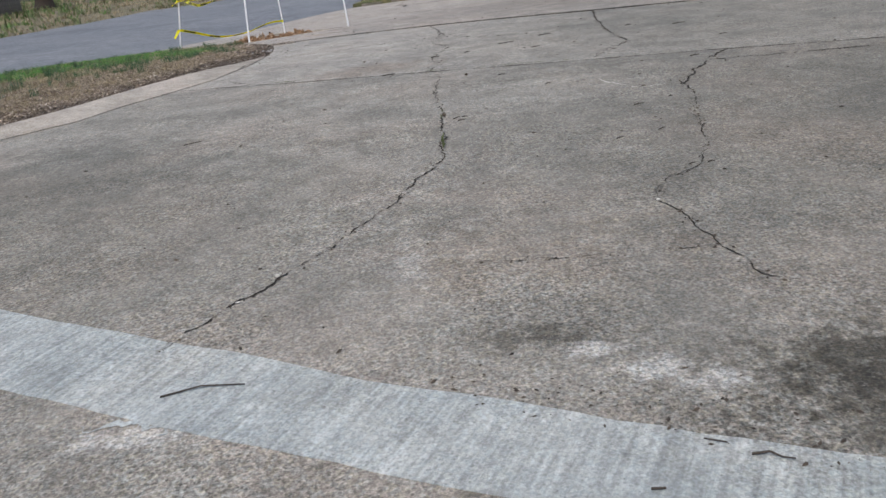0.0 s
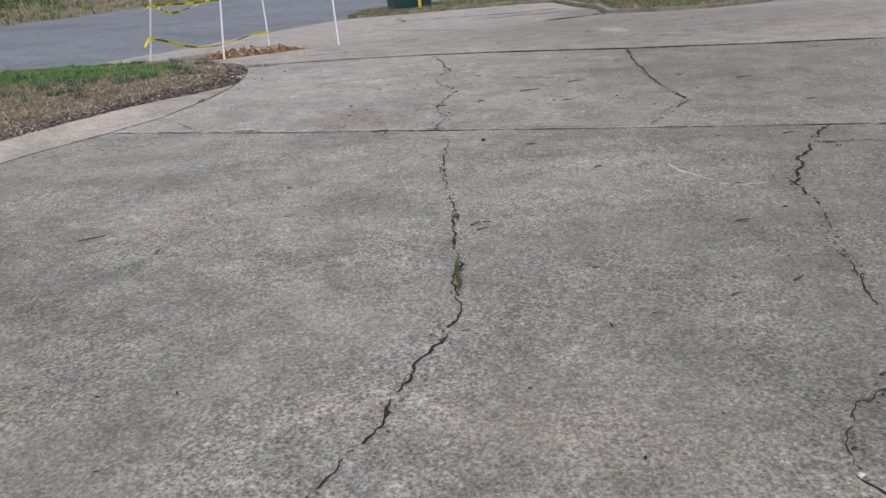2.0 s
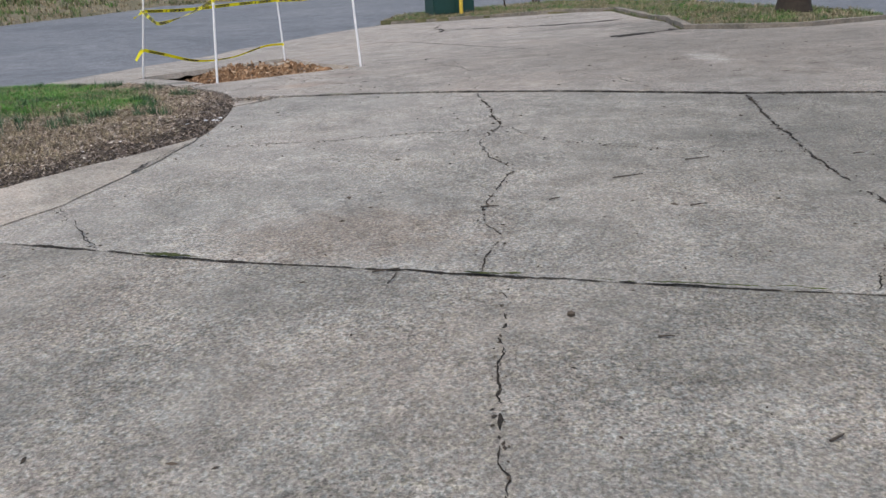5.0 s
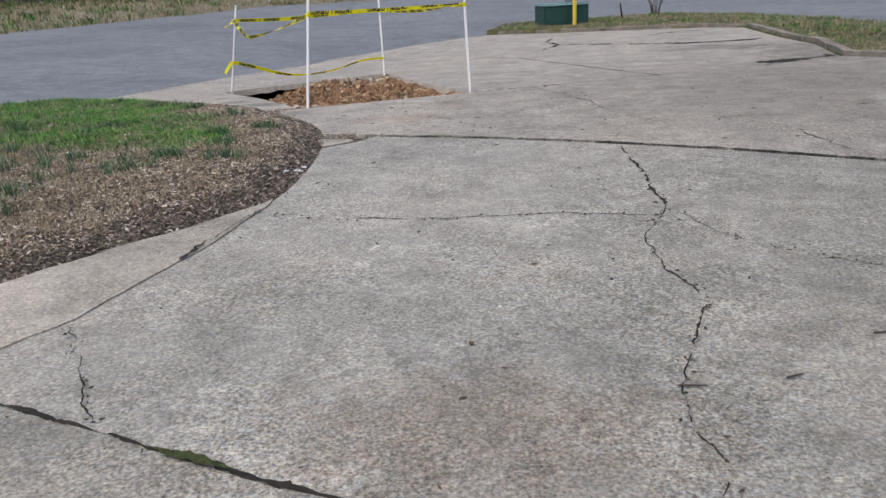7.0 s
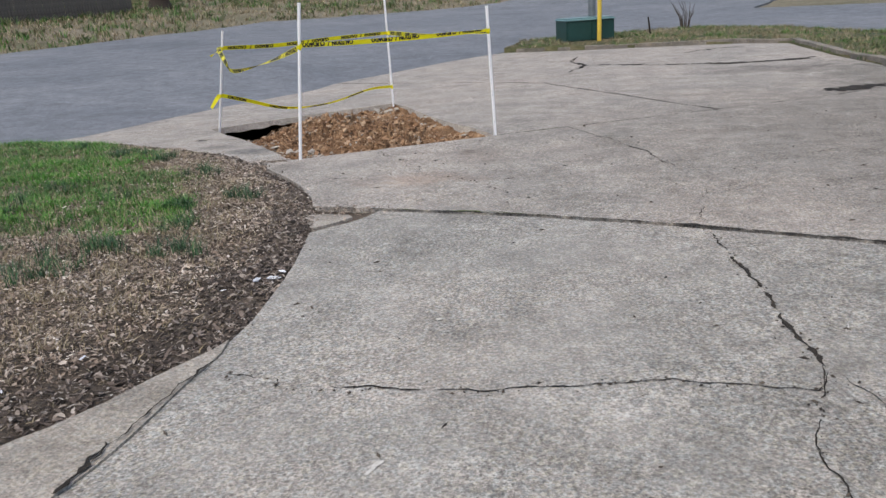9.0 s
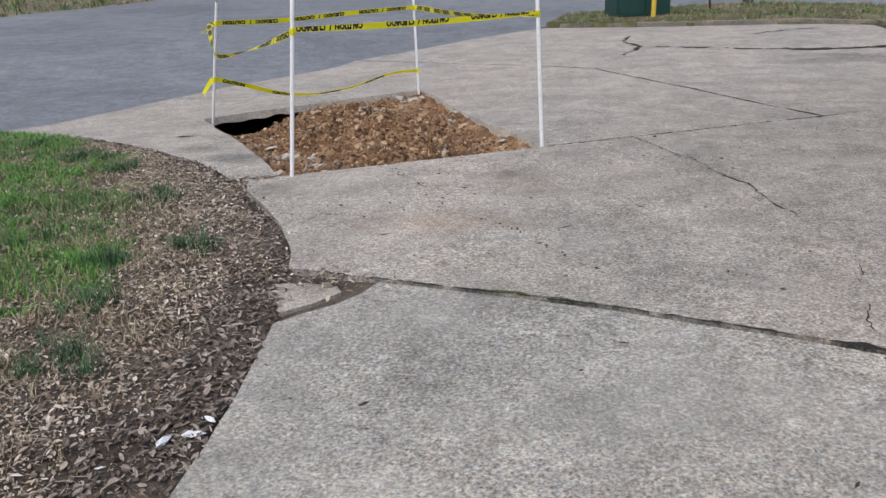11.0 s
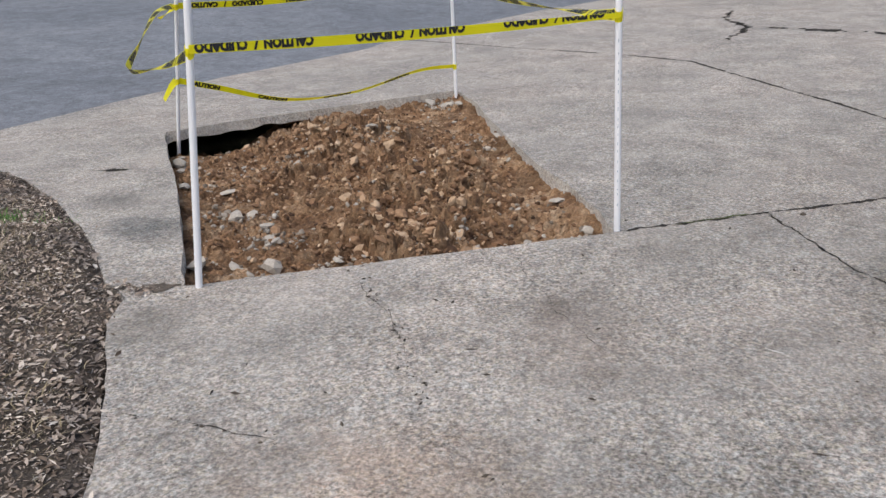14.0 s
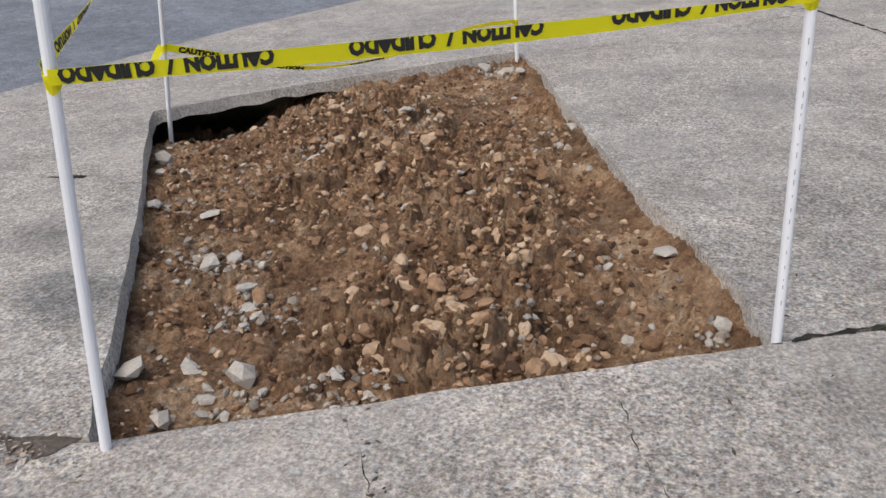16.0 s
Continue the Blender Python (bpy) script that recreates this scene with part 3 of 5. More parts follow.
# dirt below the joints
bed = mesh_object("joint_filling", sheet([(-9, -6), (12, -6), (12, 12), (6, 19.5), (3.9, 21), (1.4, 19.0), (-1.2, 17.6), (-3.3, 16.6), (-2.2, 14.6), (-2.0, 12.4), (-3.4, 9.2), (-7, 6)], lambda x, y: zg(x, y) - 0.035, 0.8, 0.05), JOINT, driveway)
tagged(bed, "dark damp dirt filling the slab joints")
mesh_object("joint_filling", sheet([(1.2, 19.2), (3.6, 20.6), (3.6, 28), (-2.5, 29), (-4.6, 26.3), (-3, 24.5), (-1.2, 23.4), (0.2, 21.0)], lambda x, y: zg(x, y) - 0.035, 0.8, 0.05), JOINT, driveway)

CRACKS = [
    # the long crack down the middle, slab by slab
    ([(-0.86, 3.72), (-0.61, 4.09), (-0.45, 4.32), (-0.20, 4.72), (0.03, 5.10), (0.16, 5.42), (0.31, 5.81), (0.37, 6.06), (0.39, 6.6), (0.41, 7.2), (0.38, 7.85), (0.39, 8.35), (0.46, 9.06)], 0.013, 1.2),
    ([(0.35, 9.28), (0.38, 9.48), (0.46, 9.75), (0.40, 10.0), (0.40, 10.25), (0.48, 10.63), (0.61, 11.05), (0.47, 11.41), (0.41, 11.9), (0.52, 12.25), (0.60, 12.48)], 0.010, 0.8),
    ([(0.60, 12.48), (0.56, 12.75), (0.54, 13.1), (0.54, 13.4), (0.48, 13.76), (0.44, 14.36)], 0.022, 0.8),
    # the right-hand crack
    ([(1.74, 3.81), (1.62, 3.89), (1.57, 4.23), (1.51, 4.62), (1.43, 4.85)], 0.009, 1.0),
    ([(1.43, 4.85), (1.52, 5.05), (1.84, 5.36), (1.99, 5.67), (2.19, 6.56), (2.33, 6.96)], 0.008, 1.2),
    ([(2.33, 6.98), (2.34, 7.32), (2.45, 7.6), (2.63, 7.93), (2.95, 8.4), (3.16, 8.68)], 0.024, 1.6),
    ([(2.80, 8.25), (3.05, 8.22), (3.25, 8.19), (3.6, 8.15), (4.3, 8.1)], 0.022, 1.6),
    ([(1.96, 8.96), (2.22, 9.43), (2.50, 9.77)], 0.018, 0.8),
    ([(2.50, 9.77), (2.50, 10.47), (2.53, 11.12), (2.67, 12.35), (2.84, 13.34)], 0.030, 1.0),
    ([(2.84, 13.46), (2.7, 14.3), (2.55, 14.9)], 0.014, 1.4),
    ([(2.7, 14.5), (3.0, 14.9), (3.5, 15.0)], 0.012, 1.4),
    # the cross crack in the grey slab
    ([(-1.91, 12.32), (-1.71, 12.29), (-1.50, 12.20), (-1.07, 12.22), (-0.73, 12.20), (-0.41, 12.27), (0.0, 12.33), (0.33, 12.30), (0.52, 12.27), (0.60, 12.43)], 0.010, 0.7),
    ([(0.63, 12.42), (0.83, 11.95), (0.98, 11.79), (1.35, 11.56), (1.80, 11.30), (2.45, 11.18)], 0.006, 0.7),
    ([(-2.18, 10.58), (-1.91, 10.25), (-1.72, 9.97), (-1.60, 9.82)], 0.008, 1.4),
    ([(0.43, 4.28), (0.91, 4.23), (1.15, 4.22), (1.54, 4.20)], 0.005, 0.8),
    # hair cracks in front of the hole
    ([(-2.79, 16.02), (-2.38, 16.01), (-2.08, 15.98)], 0.004, 0.7),
    ([(-2.40, 17.37), (-2.28, 17.22), (-2.04, 16.95), (-1.91, 16.71), (-1.81, 16.50), (-1.6, 16.2)], 0.0022, 0.9),
    ([(-1.40, 15.95), (-1.24, 15.84), (-1.07, 15.66), (-0.85, 15.3)], 0.003, 0.9),
    ([(-0.43, 18.55), (-0.22, 18.0), (-0.01, 17.6), (0.12, 17.15), (0.27, 16.85), (0.38, 16.35), (0.46, 16.06)], 0.013, 1.0),
    ([(0.46, 16.06), (0.88, 16.02), (1.4, 16.4), (1.9, 16.75), (2.35, 17.05)], 0.008, 1.0),
    ([(-1.66, 17.71), (-1.52, 17.42), (-1.40, 17.18), (-1.25, 16.95), (-1.13, 16.76)], 0.0032, 1.2),
    ([(0.62, 15.6), (0.5, 15.0), (0.42, 14.5)], 0.006, 1.0),
    ([(1.62, 15.35), (1.95, 14.75), (2.05, 14.2), (2.2, 13.75)], 0.010, 1.6),
    # apron
    ([(-0.42, 25.4), (-0.15, 26.3), (-0.2, 26.9), (-0.4, 27.3), (-0.3, 28.4)], 0.10, 3.0),
    ([(0.1, 26.5), (1.2, 25.9), (2.56, 25.4), (3.56, 25.46), (4.3, 25.96)], 0.20, 3.0),
    ([(1.6, 27.6), (2.4, 28.3), (3.3, 28.7)], 0.10, 3.0),
    ([(2.9, 21.0), (3.5, 21.3), (4.35, 21.9)], 0.30, 3.0),
    ([(-6.6, 20.6), (-6.0, 21.2), (-5.2, 21.9), (-4.2, 22.3)], 0.010, 1.0),
    ([(-2.9, 22.3), (-1.9, 22.9), (-0.95, 23.75)], 0.008, 1.0),
    ([(-5.08, 19.0), (-4.78, 19.08)], 0.07, 1.0),
    # beside the edging
    ([(-2.02, 11.40), (-2.01, 11.74), (-1.97, 12.10), (-1.91, 12.45)], 0.012, 1.2),
    ([(-2.03, 11.42), (-2.01, 11.75)], 0.026, 2.6),
]
for k, (pts, w, jag) in enumerate(CRACKS):
    over = 0.018 if pts[0][0] < -1.85 and pts[0][1] < 12 else 0.015 if 14.4 < pts[0][1] < 19 and pts[0][0] > -3 else 0.004
    mesh_object("crack", ribbon(pts, w, zg, k * 7 + 1, jag, over), JOINT, driveway)
for k, (pts, w) in enumerate([(JOINT_4, 0.034), (JOINT_3[2:8], 0.030), (JOINT_2[3:8], 0.042), (JOINT_1[:7], 0.022), (JOINT_2[:8], 0.020)]):
    mesh_object("crack", ribbon(pts, w, zg, k * 5 + 90, 0.5, 0.015 if k in (1, 2, 4) else 0.004), JOINT, driveway)
mesh_object("crack", ribbon([(-3.5, 16.93), (-3.3, 16.98), (-3.1, 17.07)], 0.065, zg, 71, 1.5, 0.016), LITTER_SOIL, driveway)
for k, (pts, w) in enumerate([([(-1.35, 9.71), (-0.98, 9.6)], 0.028), ([(0.2, 9.29), (0.6, 9.2)], 0.03), ([(0.8, 9.15), (1.8, 8.95)], 0.014), ([(-1.62, 14.89), (-1.42, 14.85)], 0.022), ([(-1.25, 14.82), (-0.65, 14.69)], 0.022),
                              ([(0.39, 6.15), (0.40, 6.55)], 0.016), ([(0.40, 7.0), (0.41, 7.35)], 0.010), ([(-0.9, 18.26), (-0.5, 18.5)], 0.02)]):
    mesh_object("moss", ribbon(pts, w, zg, k * 3 + 50, 0.8, 0.018), MOSS, driveway)

# ---- planted bed on the near side ----
BED = SOIL_EDGE + [(-7.9, 18.3), (-9.2, 13), (-11.2, 6), (-12.5, 1), (-8.6, 1)]


def z_bed(x, y):
    d = min(1.5, line_distance(x, y, SOIL_EDGE))
    return zg(x, y) - 0.006 + 0.06 * min(1, d / 0.45) + 0.03 * noise.noise(Vector((x * 1.7, y * 1.7, 0))) + 0.02 * noise.noise(Vector((x * 6, y * 6, 3)))


bed = mesh_object("lawn_soil", sheet(wobble(BED, 0.2, 0.03, True, 21), z_bed, 0.14, 0.2), LITTER_SOIL, smooth=True)
tagged(bed, "leaf-strewn soil of the lawn beside the driveway", "ground", kind="structure")


def grassy(x, y):
    """How green the lawn is at a place, 0 to 1."""
    d = line_distance(x, y, SOIL_EDGE) + 0.45 * max(0.0, min(1.0, y - 16.8))
    g = min(1.0, (d - 0.62) / 0.4) + max(-2.0, min(0.4, (y - 14.7) / 0.9)) + 0.5 * max(0.0, min(2.0, -x - 5.5)) + 0.9 * noise.noise(Vector((x * 1.05, y * 1.05, 3.1))) + 0.7 * noise.noise(Vector((x * 3.1, y * 3.1, 1)))
    return max(0, min(1, 1.7 * g - 0.62))


def scatter(rnd, count, x0, x1, y0, y1, test):
    out = []
    for _ in range(count):
        x, y = rnd.uniform(x0, x1), rnd.uniform(y0, y1)
        if test(x, y, rnd):
            out.append((x, y))
    return out


def leaf_litter(places, height, rnd, lo, hi):
    V, F = [], []
    for x, y in places:
        s, a = lo + (hi - lo) * rnd.random() ** 2.2, rnd.uniform(0, 6.283)
        m = Matrix.Translation((x, y, height(x, y) + rnd.uniform(0.003, 0.013))) @ Euler((rnd.gauss(0, 0.34), rnd.gauss(0, 0.34), a)).to_matrix().to_4x4()
        w, c = s * rnd.uniform(0.10, 0.55), s * rnd.uniform(-0.15, 0.45)
        i = len(V)
        for p in ((-s, 0, 0), (-s * 0.3, -w, c), (s * 0.45, -w * 0.8, c * 1.2), (s, 0, c * 0.6), (s * 0.45, w * 0.8, c), (-s * 0.3, w, c * 0.8)):
            V.append(tuple(m @ Vector(p)))
        F += [(i, i + 1, i + 2, i + 3), (i, i + 3, i + 4, i + 5)]
    return V, F


def blades(places, height, rnd, per, tall, reach, width):
    V, F = [], []
    for x, y, s in places:
        for _ in range(rnd.randint(per // 2, per)):
            a, r = rnd.uniform(0, 6.283), rnd.uniform(0, reach)
            bx, by = x + r * math.cos(a), y + r * math.sin(a)
            h, lean, w = tall * s * rnd.uniform(0.4, 1.25), rnd.uniform(0.15, 1.5), width * rnd.uniform(0.6, 1.3)
            b = rnd.uniform(0, 6.283)
            cx, cy, z = math.cos(b), math.sin(b), height(bx, by) - 0.01
            i = len(V)
            V += [(bx - cy * w, by + cx * w, z), (bx + cy * w, by - cx * w, z), (bx - cy * w * 0.8 + cx * h * lean * 0.3, by + cx * w * 0.8 + cy * h * lean * 0.3, z + h * 0.6),
                  (bx + cy * w * 0.8 + cx * h * lean * 0.3, by - cx * w * 0.8 + cy * h * lean * 0.3, z + h * 0.6), (bx + cx * h * lean, by + cy * h * lean, z + h)]
            F += [(i, i + 1, i + 3, i + 2), (i + 2, i + 3, i + 4)]
    return V, F


rnd = random.Random(5)
litter = scatter(rnd, 330000, -7.2, -1.8, 8.6, 19.2, lambda x, y, r: inside(x, y, BED) and line_distance(x, y, SOIL_EDGE) < 2.4 and r.random() < (1.05 + 0.6 * noise.noise(Vector((x * 2.2, y * 2.2, 13)))) * (1.0 - 0.7 * grassy(x, y)))
near = lambda x, y: z_bed(x, y)
rotten = [p for p in litter if line_distance(*p, SOIL_EDGE) + 0.25 * noise.noise(Vector((p[0] * 2.6, p[1] * 2.6, 8))) < (0.30 if p[1] < 15 else 0.12)]
V, F = leaf_litter(rotten, near, rnd, 0.005, 0.026)
tagged(from_data("damp_leaf_litter", V, F, ROTTEN), "dark half-rotten leaves and bark along the concrete", "dead leaves", kind="stuff")
keep = set(rotten)
litter = [p for p in litter if p not in keep]
V, F = leaf_litter(litter, near, rnd, 0.006, 0.021)
tagged(from_data("leaf_litter", V, F, LEAVES), "brown and grey dead leaves lying in the bed beside the driveway", "dead leaves", kind="stuff")
spots = [(x, y, 0.6 + 0.7 * grassy(x, y)) for x, y in scatter(rnd, 24000, -11, -1.9, 6, 19.2, lambda x, y, r: inside(x, y, BED) and r.random() < 0.8 * grassy(x, y) ** 1.2)]
V, F = blades(spots, near, rnd, 32, 0.046, 0.10, 0.0026)
tagged(from_data("grass", V, F, BLADES), "short green grass growing in uneven tufts", "grass", kind="stuff")
spots = [(x, y, rnd.uniform(0.5, 1.3)) for x, y in scatter(rnd, 24000, -11, -1.9, 6, 19.2, lambda x, y, r: inside(x, y, BED) and line_distance(x, y, SOIL_EDGE) > 0.30 + 0.5 * r.random() and r.random() > 0.45 * grassy(x, y))]
V, F = blades(spots, near, rnd, 16, 0.055, 0.09, 0.002)
tagged(from_data("dry_grass", V, F, STRAW), "straw-coloured dead grass among the green", "dry grass", kind="stuff")
spots = [(x, y, rnd.uniform(0.8, 1.4)) for x, y in scatter(rnd, 260, -9, -2.9, 7, 19, lambda x, y, r: inside(x, y, BED) and line_distance(x, y, SOIL_EDGE) > 1.2)]
spots += [(cx + rnd.gauss(0, 0.10), cy + rnd.gauss(0, 0.08), rnd.uniform(0.5, 0.9)) for cx, cy in ((-3.45, 13.5), (-3.3, 13.9), (-2.75, 13.85), (-3.0, 14.4), (-3.25, 14.9), (-4.1, 13.9), (-2.95, 15.2), (-4.45, 17.05), (-5.1, 17.6), (-6.1, 18.2), (-3.6, 16.2), (-3.9, 12.6), (-4.6, 12.9)) for _ in range(9)]
V, F = blades(spots, near, rnd, 38, 0.13, 0.07, 0.0024)
tagged(from_data("wild_onion_tufts", V, F, TUFT_BLADES), "taller dark green tufts of wild grass", "grass", kind="stuff")
spots = [(x, y, rnd.uniform(0.5, 1.3)) for x, y in scatter(rnd, 17000, -6.5, -1.9, 9, 19.2, lambda x, y, r: inside(x, y, BED) and 0.12 < line_distance(x, y, SOIL_EDGE) < 1.6 and r.random() < 0.45 + 0.8 * noise.noise(Vector((x * 1.9, y * 1.9, 31))))]
V, F = blades(spots, near, rnd, 9, 0.03, 0.12, 0.0016)
V = [(x + (z - near(x, y)) * 1.6 * math.sin(k * 0.2), y + (z - near(x, y)) * 1.6 * math.cos(k * 0.2), z) for k, (x, y, z) in enumerate(V)]
tagged(from_data("straw_litter", V, F, STRAW), "flattened straw and pine needles among the dead leaves", "dry grass", kind="stuff")
strays = scatter(rnd, 16000, -7.2, -1.6, 8.6, 19.4, lambda x, y, r: not inside(x, y, BED) and not inside(x, y, HOLE) and r.random() < 0.55 * math.exp(-line_distance(x, y, SOIL_EDGE) / 0.07))
strays += [(rnd.gauss(-2.0, 0.16), rnd.gauss(14.9, 0.08)) for _ in range(340)]
strays += [(rnd.gauss(-3.36, 0.13), rnd.gauss(16.95, 0.045)) for _ in range(170)]
V, F = leaf_litter(strays, lambda x, y: zg(x, y) + (0.012 if y > 15.05 else 0.004), rnd, 0.005, 0.022)
tagged(from_data("stray_leaves", V, F, LEAVES), "dead leaves and crumbs spilling from the bed onto the concrete edge", "dead leaves", kind="stuff")

# ---- the dug hole ----
def bell(d, width):
    return math.exp(-(d / width) ** 2)


def looseness(x, y):
    """How crumbled the clay is, from trodden flat to heaped clods."""
    l = 0.42 + 0.75 * bell(line_distance(x, y, RIDGE), 0.52) + 0.4 * noise.noise(Vector((x * 1.5, y * 1.5, 4)))
    l -= 0.6 * bell(math.hypot(x + 3.15, y - 21.2), 0.42) + 0.5 * bell(line_distance(x, y, [(-2.35, 20.1), (-2.0, 19.4), (-1.65, 18.75)]), 0.2) + 0.5 * bell(math.hypot(x + 2.98, y - 18.4), 0.25)
    return max(0.16, min(1.15, l))


def crumbs_at(x, y, f, seed):
    """Height of packed clods: each cell stands up by its own amount, with creases between."""
    q = Vector((x * f + 0.5 * noise.noise(Vector((x * f, y * f, seed))), y * f + 0.5 * noise.noise(Vector((y * f, x * f, seed + 5))), seed))
    dist, at = noise.voronoi(q)
    return min(1.0, (dist[1] - dist[0]) * 3.2) * (0.35 + 0.65 * (0.5 + 0.5 * noise.cell(at[0] * 9.7)))


def z_dirt(x, y):
    """Loose clay: a crumbled ridge, trodden patches beside it, a washed-out hollow under the far corner of the slab."""
    ridge = line_distance(x, y, RIDGE)
    l = looseness(x, y)
    z = -0.178 + 0.04 * bell(ridge, 0.55) + 0.035 * bell(math.hypot(x + 3.3, y - 21.6), 0.7)
    z -= 0.50 * bell(line_distance(x, y, [(-5.75, 20.70), (-5.32, 21.12)]), 0.47) + 0.06 * bell(line_distance(x, y, [(-4.9, 20.3), (-4.0, 19.9)]), 0.45)
    z -= 0.07 * bell(math.hypot(x + 2.38, y - 18.86), 0.10) + 0.05 * bell(line_distance(x, y, [(-2.0, 18.95), (-1.9, 18.55)]), 0.05)
    z += 0.03 * noise.noise(Vector((x * 2.4, y * 2.4, 0.5))) + 0.012 * noise.noise(Vector((x * 7, y * 7, 0.5)))
    z += l * (0.115 * crumbs_at(x, y, 6.5, 1.0) + 0.088 * crumbs_at(x, y, 13.0, 2.0)) + (0.3 + 0.7 * l) * 0.038 * crumbs_at(x, y, 27.0, 3.0)
    z += (0.06 + 0.06 * noise.noise(Vector((x * 3, y * 3, 7)))) * bell(line_distance(x, y, HOLE_RIGHT + HOLE[1:2]), 0.18) + 0.03 * bell(line_distance(x, y, HOLE_LEFT[:8]), 0.14) + 0.04 * bell(line_distance(x, y, HOLE_FAR[6:]), 0.2)
    if not inside(x, y, HOLE):
        z = min(z, -0.04)
    return zg(x, y) + z


step = 0.0135
dx = np.arange(-6.1, -1.0, step)
dy = np.arange(16.85, 22.75, step)
index, V, F = {}, [], []
wide = [(-3.2, 16.9), (-1.02, 18.05), (-1.3, 18.8), (-3.05, 22.6), (-3.7, 22.6), (-5.0, 21.7), (-5.9, 21.1), (-6.05, 20.5), (-5.6, 20.1)]
for i, x in enumerate(dx):
    for j, y in enumerate(dy):
        if inside(x, y, wide):
            index[i, j] = len(V)
            V.append((float(x), float(y), z_dirt(x, y)))
for (i, j), k in index.items():
    if (i + 1, j) in index and (i, j + 1) in index and (i + 1, j + 1) in index:
        F.append((k, index[i + 1, j], index[i + 1, j + 1], index[i, j + 1]))
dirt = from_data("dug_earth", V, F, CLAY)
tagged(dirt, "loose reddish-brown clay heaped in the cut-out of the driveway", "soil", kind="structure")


def lump(rnd, size, detail=1):
    """A broken lump with flat faces."""
    bm = bmesh.new()
    bmesh.ops.create_icosphere(bm, subdivisions=detail, radius=1)
    sx, sy, sz = size * rnd.uniform(0.7, 1.35), size * rnd.uniform(0.6, 1.1), size * rnd.uniform(0.4, 0.85)
    o = Vector((rnd.uniform(0, 90), rnd.uniform(0, 90), 0))
    cuts = [(Vector((rnd.gauss(0, 1), rnd.gauss(0, 1), rnd.gauss(0, 1))).normalized(), rnd.uniform(0.55, 0.9)) for _ in range(6)]
    for v in bm.verts:
        c = v.co.copy()
        for nrm, h in cuts:
            over = c.dot(nrm) - h
            if over > 0:
                c -= nrm * over
        c *= 1 + 0.35 * noise.noise(v.co * 2.2 + o) + 0.25 * noise.noise(v.co * 5.1 + o)
        v.co = Vector((c.x * sx, c.y * sy, c.z * sz))
    return bm


def heap(name, material, places, sizes, rnd, sink, detail=1):
    """Many lumps in one mesh, from a few shapes."""
    shapes = []
    for _ in range(14):
        bm = lump(rnd, 1.0, detail)
        bm.verts.ensure_lookup_table()
        shapes.append(([v.co.copy() for v in bm.verts], [tuple(v.index for v in f.verts) for f in bm.faces]))
        bm.free()
    V, F = [], []
    for x, y in places:
        s = sizes(rnd)
        verts, faces = rnd.choice(shapes)
        m = Matrix.Translation((x, y, z_dirt(x, y) + s * sink)) @ Euler((rnd.uniform(-0.6, 0.6), rnd.uniform(-0.6, 0.6), rnd.uniform(0, 6.3))).to_matrix().to_4x4() @ Matrix.Scale(s, 4)
        i = len(V)
        V += [tuple(m @ c) for c in verts]
        F += [tuple(k + i for k in f) for f in faces]
    return from_data(name, V, F, material)


rnd = random.Random(11)
hole_in = [(-3.08, 17.13), (-1.3, 18.15), (-3.2, 22.2), (-5.3, 20.35)]
spots = scatter(rnd, 52000, -5.3, -1.2, 17, 22.3, lambda x, y, r: inside(x, y, hole_in) and r.random() < 0.14 + 0.55 * looseness(x, y))
tagged(heap("clay_clods", CLODS, spots, lambda r: 0.004 + 0.024 * r.random() ** 2.8, rnd, 0.1), "crumbled clods of red-brown clay", "soil clods", kind="stuff")
spots = scatter(rnd, 5200, -5.3, -1.2, 17, 22.3, lambda x, y, r: inside(x, y, hole_in) and r.random() < 0.75 * looseness(x, y) ** 2)
tagged(heap("broken_clay", CLODS, spots, lambda r: 0.012 + 0.036 * r.random() ** 2.2, rnd, -0.05, 2), "heaped angular lumps of dry clay", "soil clods", kind="stuff")
chips = scatter(rnd, 5200, -5.3, -1.2, 17, 22.3, lambda x, y, r: inside(x, y, hole_in) and r.random() < 0.10 + 0.8 * max(0, noise.noise(Vector((x * 1.9, y * 1.9, 23)))) + 0.35 * bell(line_distance(x, y, HOLE_LEFT), 0.5))
RUBBLE_AT = [(-3.62, 18.45, 0.10, 150), (-3.2, 18.08, 0.10, 150), (-2.57, 17.63, 0.10, 130), (-3.97, 20.06, 0.11, 120), (-3.43, 20.4, 0.14, 170), (-3.3, 20.15, 0.10, 80), (-3.42, 22.0, 0.10, 90), (-3.2, 21.9, 0.10, 110), (-2.08, 18.14, 0.08, 70), (-1.34, 18.3, 0.06, 60), (-2.95, 17.5, 0.14, 70), (-4.2, 19.0, 0.12, 50), (-5.15, 20.1, 0.12, 60), (-2.4, 20.3, 0.12, 60), (-2.75, 19.4, 0.2, 60)]
chips += [(cx + rnd.gauss(0, sd), cy + rnd.gauss(0, sd * 0.8)) for cx, cy, sd, count in RUBBLE_AT for _ in range(count)]
chips = [p for p in chips if inside(*p, hole_in)]
tagged(heap("rubble_chips", RUBBLE, chips, lambda r: 0.005 + 0.022 * r.random() ** 2.4, rnd, 0.4), "pale gravel and broken concrete chips on the clay", "gravel", kind="stuff")

